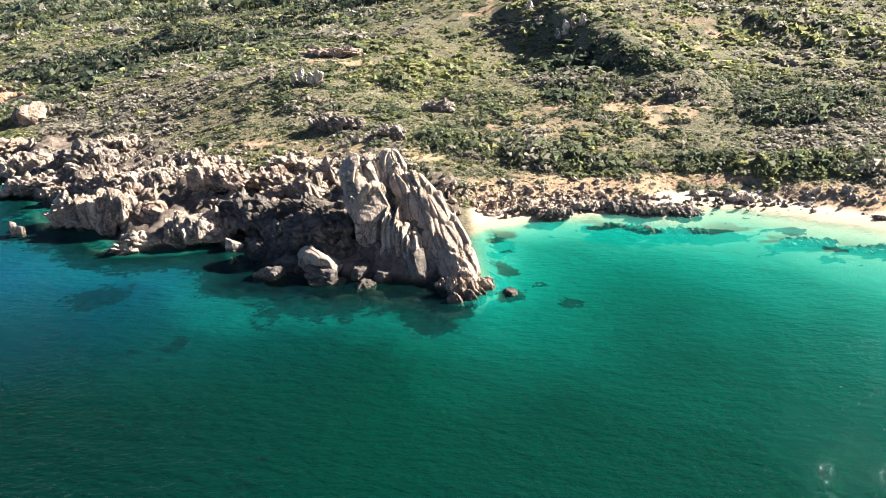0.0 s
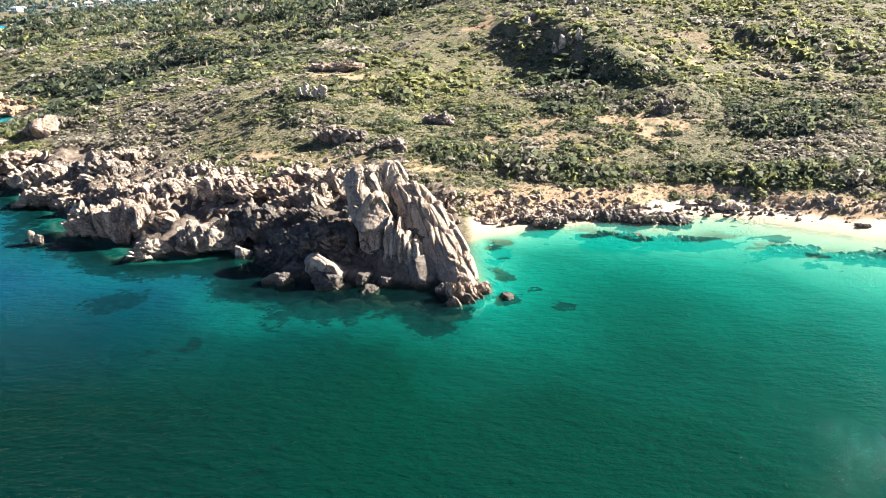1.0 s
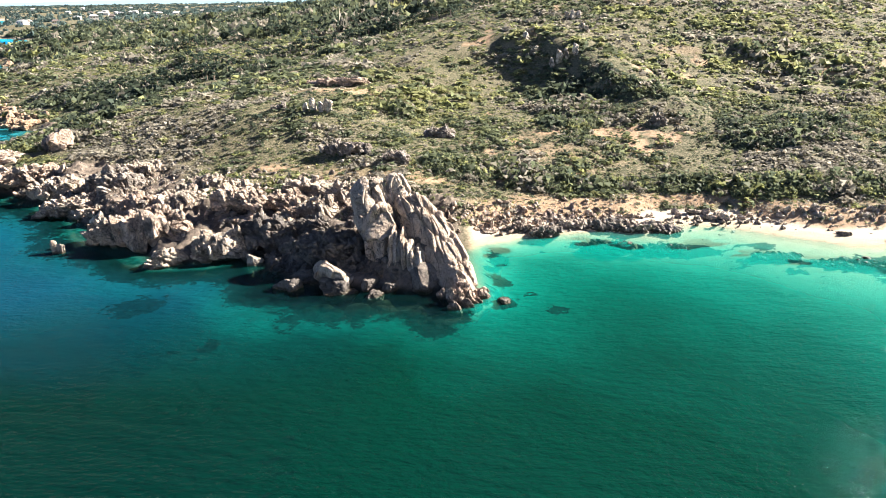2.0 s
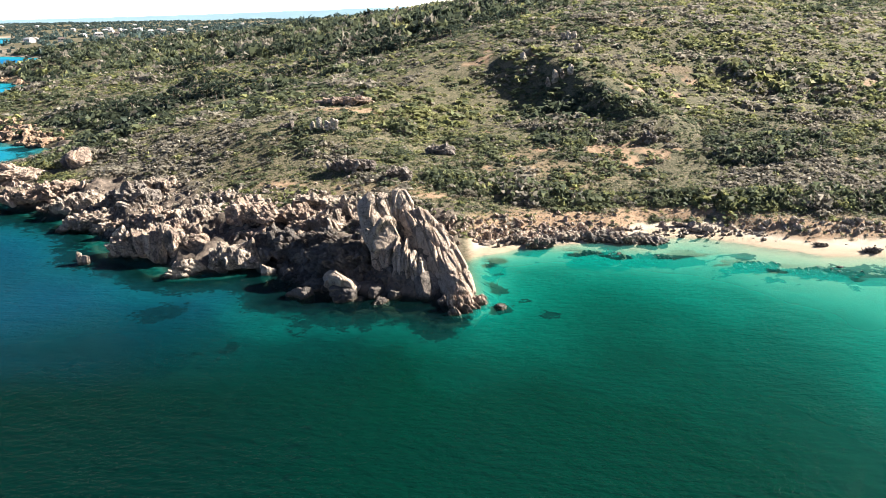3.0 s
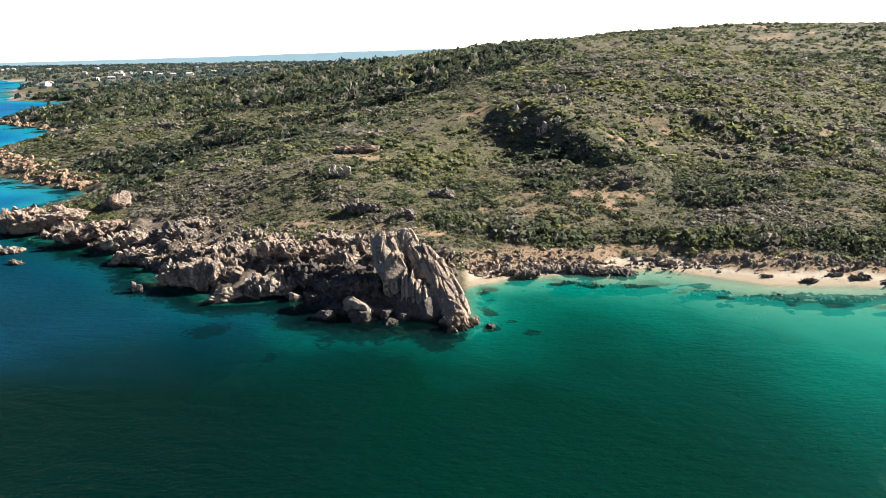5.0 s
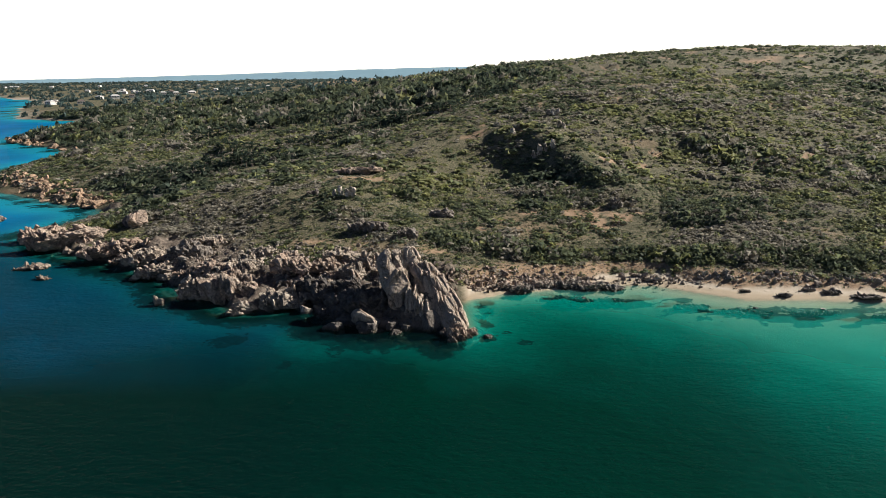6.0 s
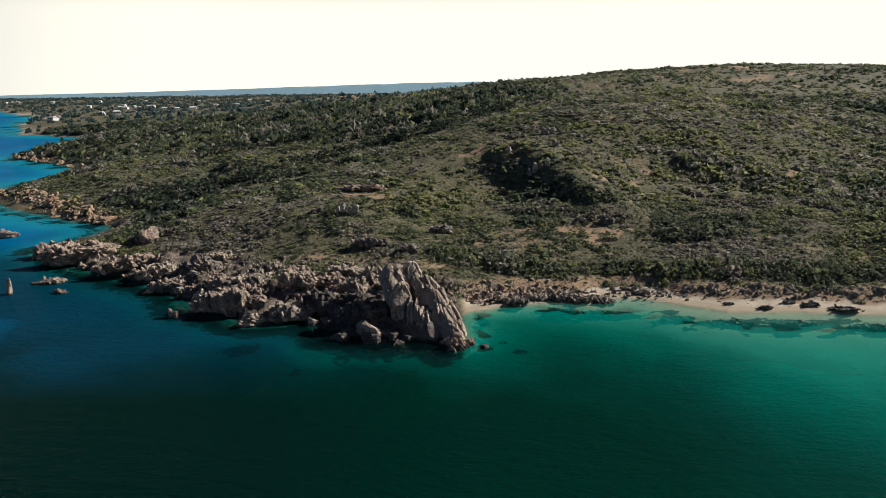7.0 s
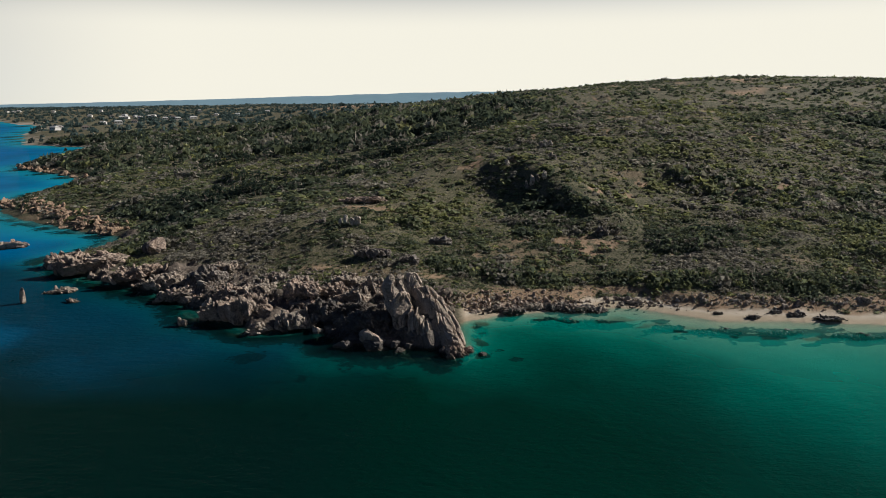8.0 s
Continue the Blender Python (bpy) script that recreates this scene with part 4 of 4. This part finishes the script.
def growth(name, places, radius, high, tones, forms, material, label, category, kind="stuff"):
    """Many plants in one mesh."""
    r = np.random.default_rng(len(places))
    count, (leaves, corners, _) = len(places), forms[0].shape
    pick = r.integers(len(forms), size=count)
    form = np.stack(forms)[pick].astype(np.float32)
    a = r.uniform(0, 2 * np.pi, count).astype(np.float32)
    ca, sa = np.cos(a)[:, None, None], np.sin(a)[:, None, None]
    rad = np.asarray(radius, np.float32)[:, None, None]
    x = (form[..., 0] * ca - form[..., 1] * sa) * rad + places[:, 0].astype(np.float32)[:, None, None]
    y = (form[..., 0] * sa + form[..., 1] * ca) * rad + places[:, 1].astype(np.float32)[:, None, None]
    z = form[..., 2] * np.asarray(high, np.float32)[:, None, None] + places[:, 2].astype(np.float32)[:, None, None]
    verts = np.stack([x, y, z], -1).reshape(-1, 3)
    faces = np.arange(len(verts)).reshape(-1, corners)
    tone = np.repeat(np.asarray(tones, np.float32), leaves * corners)
    return tagged(new(name, quick_mesh(name, verts, faces, material, False, tone=tone)), label, category, kind=kind)


THICKETS = [(4, 46, 9, 4), (16, 42, 9, 4), (27, 70, 9, 5), (-95, 128, 14, 9), (-78, 76, 9, 5), (-92, 106, 9, 8), (62, 58, 12, 5), (78, 68, 10, 5), (40, 42, 14, 4), (62, 38, 14, 4), (85, 34, 14, 4),
            (-60, 140, 16, 7), (-10, 78, 6, 3), (50, 86, 9, 5), (-88, 72, 6, 5), (-86, 80, 8, 5)]


BELTS = [((-62, 163), (4, 193), 55, 2.2), ((4, 193), (34, 243), 26, 2.5), ((-126, 211), (-14, 298), 60, 4), ((-14, 298), (41, 345), 26, 5), ((-100, 136), (-60, 140), 24, 6),
         ((-70, 215), (20, 270), 36, 9), ((-96, 178), (-62, 163), 14, 3)]


def along_belt(x, y):
    near = np.zeros_like(x)
    for (x0, y0), (x1, y1), _, band in BELTS:
        t = np.clip(((x - x0) * (x1 - x0) + (y - y0) * (y1 - y0)) / ((x1 - x0) ** 2 + (y1 - y0) ** 2), 0, 1)
        near = np.maximum(near, np.exp(-((np.hypot(x - x0 - t * (x1 - x0), y - y0 - t * (y1 - y0)) / (band * 1.5)) ** 2)) * (band < 20))
    return near


def cover(x, y):
    """How thickly the heath grows, the tone of its leaves, how tall it stands, and the height of the ground."""
    z, sand, rock, soil, weed, d = land(x, y)
    grow = (1 - sand) * (1 - 0.95 * smooth(rock, 0.55, 0.95)) * (1 - 0.55 * soil - 0.35 * soil * (d < 16)) * (d > 6)
    patch = fbm(flat3(x, y, 0.045), 3, 101)
    tall = sum(blob(x, y, *t) for t in THICKETS)
    tall = np.clip(smooth(tall + along_belt(x, y) + 0.3 * patch, 0.35, 0.8) + 0.7 * smooth(fbm(flat3(x, y, 0.035), 3, 121), 0.35, 0.7), 0, 1)
    grow = grow * np.clip(0.66 + 0.4 * patch + 0.6 * tall, 0.2, 1)
    zone = fbm(flat3(x, y, 0.03), 3, 111) + 0.4 * fbm(flat3(x, y, 0.2), 2, 112)
    drift = fbm(flat3(x, y, 0.085), 3, 131)
    return grow, zone, tall, z, drift


def seeds(count, x0, x1, y0, y1):
    x, y = rng.uniform(x0, x1, count), rng.uniform(y0, y1, count)
    grow, zone, tall, z, drift = cover(x, y)
    keep = (rng.uniform(size=count) < grow) & (np.abs(x) < 75 + (y + 80) * 0.78)
    return x[keep], y[keep], z[keep], zone[keep], tall[keep], drift[keep]


def tone_of(zone, tall, drift, n, dark=0.26, dry_most=0.5):
    base = np.clip(0.46 + 0.2 * zone - dark * tall + rng.normal(0, 0.14, n), 0, 0.66)
    dry = (rng.uniform(size=n) < (0.10 + dry_most * smooth(drift + 0.3 * zone, 0.05, 0.45)) * (1 - 0.35 * tall))
    return np.where(dry, rng.uniform(0.7, 1.0, n), base)


near_forms = [clump(27, 300 + i, 3, 0.33, 0.45) for i in range(8)]
mid_forms = [clump(16, 320 + i, 3, 0.47, 0.4) for i in range(8)]
far_forms = [clump(20, 340 + i, 3, 0.43, 0.4) for i in range(8)]

x, y, z, zone, tall, drift = seeds(42000, -130, 150, 20, 85)
rad = 0.34 + (0.5 + 0.9 * smooth(np.abs(drift), 0.1, 0.5)) * rng.uniform(size=len(x)) ** 2.2 + 0.75 * tall * rng.uniform(0.4, 1.0, len(x))
growth("heath_near", np.stack([x, y, z - 0.1], -1), rad, rad * (rng.uniform(0.4, 0.75, len(x)) + 0.4 * tall), tone_of(zone, tall, drift, len(x), 0.06, 0.8), near_forms, LEAVES, "low olive and grey-brown coastal heath", "heath")
x, y = rng.uniform(0, 100, 5000), rng.uniform(22, 40, 5000)
z, sand_, rock_, soil_, weed_, d_ = land(x, y)
keep = (d_ > 6.5) & (d_ < 16) & (rng.uniform(size=5000) < 0.75)
x, y, z = x[keep], y[keep], z[keep]
rad = rng.uniform(0.12, 0.36, len(x))
growth("dry_grass", np.stack([x, y, z - 0.05], -1), rad, rad * 0.7, np.where(rng.uniform(size=len(x)) < 0.3, 0.5, rng.uniform(0.75, 1.0, len(x))), mid_forms, LEAVES, "dry straw-coloured grass tufts on the bank", "grass")
x, y, z, zone, tall, drift = seeds(56000, -240, 260, 85, 240)
rad = 0.55 + (0.8 + 1.1 * smooth(np.abs(drift), 0.1, 0.5)) * rng.uniform(size=len(x)) ** 2.2 + 0.8 * tall * rng.uniform(0.4, 1.0, len(x))
growth("heath_slope", np.stack([x, y, z - 0.1], -1), rad, rad * (rng.uniform(0.4, 0.75, len(x)) + 0.4 * tall), tone_of(zone, tall, drift, len(x)), mid_forms, LEAVES, "olive heath on the hill slope", "heath")
x, y, z, zone, tall, drift = seeds(25000, -420, 520, 240, 620)
woody = smooth(x - 0.12 * y, 60, -10)
lone = (rng.uniform(size=len(x)) < 0.12) * rng.uniform(0.2, 0.5, len(x))
rad = (0.9 + 1.3 * rng.uniform(size=len(x)) ** 2 + 1.0 * tall) * (1 + 0.7 * woody)
growth("heath_far", np.stack([x, y, z - 0.2], -1), rad, rad * (rng.uniform(0.6, 1.0, len(x)) + 0.35 * woody + lone), tone_of(zone, np.maximum(tall, woody), drift, len(x), 0.2) * 0.9, far_forms, LEAVES, "dark scrub on the upper hill", "scrub")
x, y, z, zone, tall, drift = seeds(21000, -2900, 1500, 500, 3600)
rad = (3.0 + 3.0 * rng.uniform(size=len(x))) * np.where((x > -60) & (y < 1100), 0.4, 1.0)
# the leaf colour here carries painted haze
growth("woods_far", np.stack([x, y, z - 0.5], -1), rad, rad * rng.uniform(1.0, 1.6, len(x)), np.clip(0.4 + 0.3 * zone, 0, 1), far_forms, HAZED_GUM, "gum woods on the coastal plain, haze blue in their leaf colour", "woods")


def tube(points, radii, sides=6):
    """Verts and faces of a bent, tapered tube."""
    verts, faces = [], []
    for i, (p, r) in enumerate(zip(points, radii)):
        ahead = Vector(points[min(i + 1, len(points) - 1)]) - Vector(points[max(i - 1, 0)])
        a = ahead.cross(Vector((0.3, 1, 0.1))).normalized()
        b = ahead.cross(a).normalized()
        verts += [Vector(p) + (a * math.cos(k * math.tau / sides) + b * math.sin(k * math.tau / sides)) * r for k in range(sides)]
    for i in range(len(points) - 1):
        faces += [(i * sides + k, i * sides + (k + 1) % sides, (i + 1) * sides + (k + 1) % sides, (i + 1) * sides + k) for k in range(sides)]
    return verts, faces


def gum_tree(seed):
    """One tree of height about 1, at the origin: trunk with limbs, and a crown of leaf clumps."""
    r = random.Random(seed)
    tree = empty_thing("tree", (0, 0, 0), "slender grey-green gum tree on the hillside", "tree", "hillside trees")
    top = Vector((r.uniform(-0.08, 0.08), r.uniform(-0.08, 0.08), 0.78))
    runs = [([(0, 0, -0.05), tuple(top * 0.5 + Vector((r.uniform(-0.04, 0.04), 0, 0))), tuple(top)], [0.035, 0.024, 0.008])]
    tips = [top]
    for _ in range(5):
        start = top * r.uniform(0.45, 0.8)
        a = r.uniform(0, math.tau)
        tip = start + Vector((math.cos(a) * 0.22, math.sin(a) * 0.22, r.uniform(0.1, 0.24)))
        runs.append(([tuple(start), tuple((start + tip) / 2 + Vector((0, 0, -0.02))), tuple(tip)], [0.014, 0.01, 0.004]))
        tips.append(tip)
    verts, faces = [], []
    for points, radii in runs:
        v, f = tube(points, radii)
        faces += [tuple(i + len(verts) for i in q) for q in f]
        verts += v
    part("trunk", quick_mesh("trunk", np.array([v[:] for v in verts]), np.array(faces), BARK), tree)
    leaves, tone = [], []
    for i, tip in enumerate(tips):
        c = clump(56, seed * 10 + i, 3, 0.26, 0.35, -0.3)
        c = c * r.uniform(0.15, 0.22) * np.array((1, 1, 0.8)) + np.array(tip)
        leaves.append(c.reshape(-1, 3))
        tone += [r.uniform(0.1, 0.9)] * (len(c) * 3)
    leaves = np.concatenate(leaves)
    part("crown", quick_mesh("crown", leaves, np.arange(len(leaves)).reshape(-1, 3), GUM, False, tone=tone), tree)
    return tree


def shrub(seed, low, high, label):
    """One shrub of radius 1 at the origin: stems and foliage."""
    r = random.Random(seed)
    thing = empty_thing("shrub", (0, 0, 0), label, "shrub", "shrubs above the beach")
    for _ in range(5):
        a, out = r.uniform(0, math.tau), r.uniform(0.35, 0.7)
        tip = Vector((math.cos(a) * out, math.sin(a) * out, r.uniform(0.4, 0.75)))
        v, f = tube([(0, 0, -0.1), tuple(tip * 0.5 + Vector((0, 0, 0.06))), tuple(tip)], [0.045, 0.03, 0.012], 5)
        part("stem", quick_mesh("stem", np.array([p[:] for p in v]), np.array(f), TWIG), thing)
    leaves = np.concatenate([clump(230, seed, 4, 0.10, 0.45).reshape(-1, 3), (clump(90, seed + 1, 4, 0.10, 0.3) * 0.7).reshape(-1, 3)])
    tone = np.repeat(np.random.default_rng(seed).uniform(low, high, len(leaves) // 4), 4)
    part("foliage", quick_mesh("foliage", leaves, np.arange(len(leaves)).reshape(-1, 4), LEAVES, False, tone=tone), thing)
    return thing


shrubs = [shrub(501, 0.2, 0.5, "rounded olive-green coastal shrub above the beach"), shrub(502, 0.3, 0.6, "rounded olive-green coastal shrub above the beach"),
          shrub(503, 0.74, 1.0, "grey twiggy coastal shrub in the thicket"), shrub(504, 0.72, 0.95, "grey twiggy coastal shrub in the thicket"), shrub(505, 0.52, 0.66, "bright yellow-green shrub among the heath")]
shrub_rng, placed, tries = random.Random(12), 0, 0
while placed < 190 and tries < 6000:
    tries += 1
    x, y = shrub_rng.uniform(-95, 105), shrub_rng.uniform(30, 78)
    if tries % 40 == 1:
        bx, by = np.array([shrub_rng.uniform(-95, 105) for _ in range(400)]), np.array([shrub_rng.uniform(30, 78) for _ in range(400)])
        bg, _, bt, bz, _ = cover(bx, by)
        good = [i for i in range(400) if bg[i] > 0.45 and bt[i] > 0.3]
    if not good:
        continue
    i = good.pop()
    k = shrub_rng.choice((0, 0, 1, 1, 2, 3, 4)) if placed >= 5 else placed
    size = shrub_rng.uniform(0.9, 2.0)
    m = Matrix.Translation((bx[i], by[i], bz[i] - 0.05)) @ pose(0, 0, 0, 0, 0, shrub_rng.uniform(0, 360))
    if placed < 5:
        ob = shrubs[k]
        ob.matrix_basis = m
    else:
        ob = copy_thing(shrubs[k], m)
    ob.scale = (size, size, size * shrub_rng.uniform(0.8, 1.1))
    placed += 1


masters = [gum_tree(i + 1) for i in range(5)]
tree_rng, first = random.Random(3), set()
for (x0, y0), (x1, y1), count, band in BELTS:
    for _ in range(int(count * 1.5)):
        u, k = tree_rng.random(), tree_rng.randrange(len(masters))
        x, y = x0 + u * (x1 - x0) + tree_rng.gauss(0, band), y0 + u * (y1 - y0) + tree_rng.gauss(0, band)
        h = tree_rng.uniform(2.8, 5.4) * (0.6 if y > 285 else 1.0)
        if y > 308:
            continue
        m = Matrix.Translation((x, y, rest(x, y))) @ pose(0, 0, 0, 0, 0, tree_rng.uniform(0, 360))
        if k in first:
            ob = copy_thing(masters[k], m)
        else:
            first.add(k)
            ob = masters[k]
            ob.matrix_basis = m
        ob.scale = (h * 0.9, h * 0.9, h)


# ---------------------------------------------------------------- the far township
def box_mesh(name, x0, x1, y0, y1, z0, z1, material):
    v = [(x, y, z) for z in (z0, z1) for x, y in ((x0, y0), (x1, y0), (x1, y1), (x0, y1))]
    return quick_mesh(name, np.array(v), np.array([(0, 3, 2, 1), (4, 5, 6, 7), (0, 1, 5, 4), (1, 2, 6, 5), (2, 3, 7, 6), (3, 0, 4, 7)]), material, False)


def house(width, deep, high, roof_material, label):
    thing = empty_thing("house", (0, 0, 0), label, "house", "far houses")
    part("wall", box_mesh("wall", -width / 2, width / 2, -deep / 2, deep / 2, -2, high, HOUSE_WALL), thing)
    w, d, t = width / 2 + 0.6, deep / 2 + 0.6, high + deep * 0.28
    v = [(-w, -d, high - 0.1), (w, -d, high - 0.1), (w, d, high - 0.1), (-w, d, high - 0.1), (-w * 0.6, 0, t), (w * 0.6, 0, t)]
    roof = quick_mesh("roof", np.array(v), np.array([(0, 1, 5, 4), (2, 3, 4, 5), (1, 2, 5, 5), (3, 0, 4, 4)])[:2], roof_material, False)
    part("roof", roof, thing)
    ends = quick_mesh("hip", np.array(v), np.array([(1, 2, 5), (3, 0, 4), (0, 2, 1), (0, 3, 2)]), roof_material, False)
    part("hip", ends, thing)
    for x in (-width / 3, 0, width / 3):
        part("window", box_mesh("window", x - 1.1, x + 1.1, -deep / 2 - 0.06, -deep / 2 + 0.1, 0.9, 2.3, PANE), thing)
    return thing


kinds = [house(10, 7, 3.0, HOUSE_ROOF, "white two-storey house among far trees"), house(12, 7, 3.4, HOUSE_ROOF, "white house with a pale roof among far trees"),
         house(9, 7, 2.8, HOUSE_ROOF_DARK, "pale house with a dark roof among far trees")]
town, used = random.Random(9), set()
for cx, cy, spread, count in ((-530, 850, 22, 5), (-600, 1046, 50, 4), (-720, 1404, 120, 7), (-540, 1190, 70, 5), (-630, 1440, 90, 5), (-1200, 2020, 250, 10)):
    for _ in range(count):
        k = town.randrange(3)
        x, y = cx + town.gauss(0, spread), cy + town.gauss(0, spread * 0.6)
        if inland(np.array([x]), np.array([y]))[0] < 15:
            continue
        m = Matrix.Translation((x, y, max(rest(x, y), 0) + 1.5)) @ pose(0, 0, 0, 0, 0, town.uniform(-40, 40))
        if k in used:
            copy_thing(kinds[k], m)
        else:
            used.add(k)
            kinds[k].matrix_basis = m
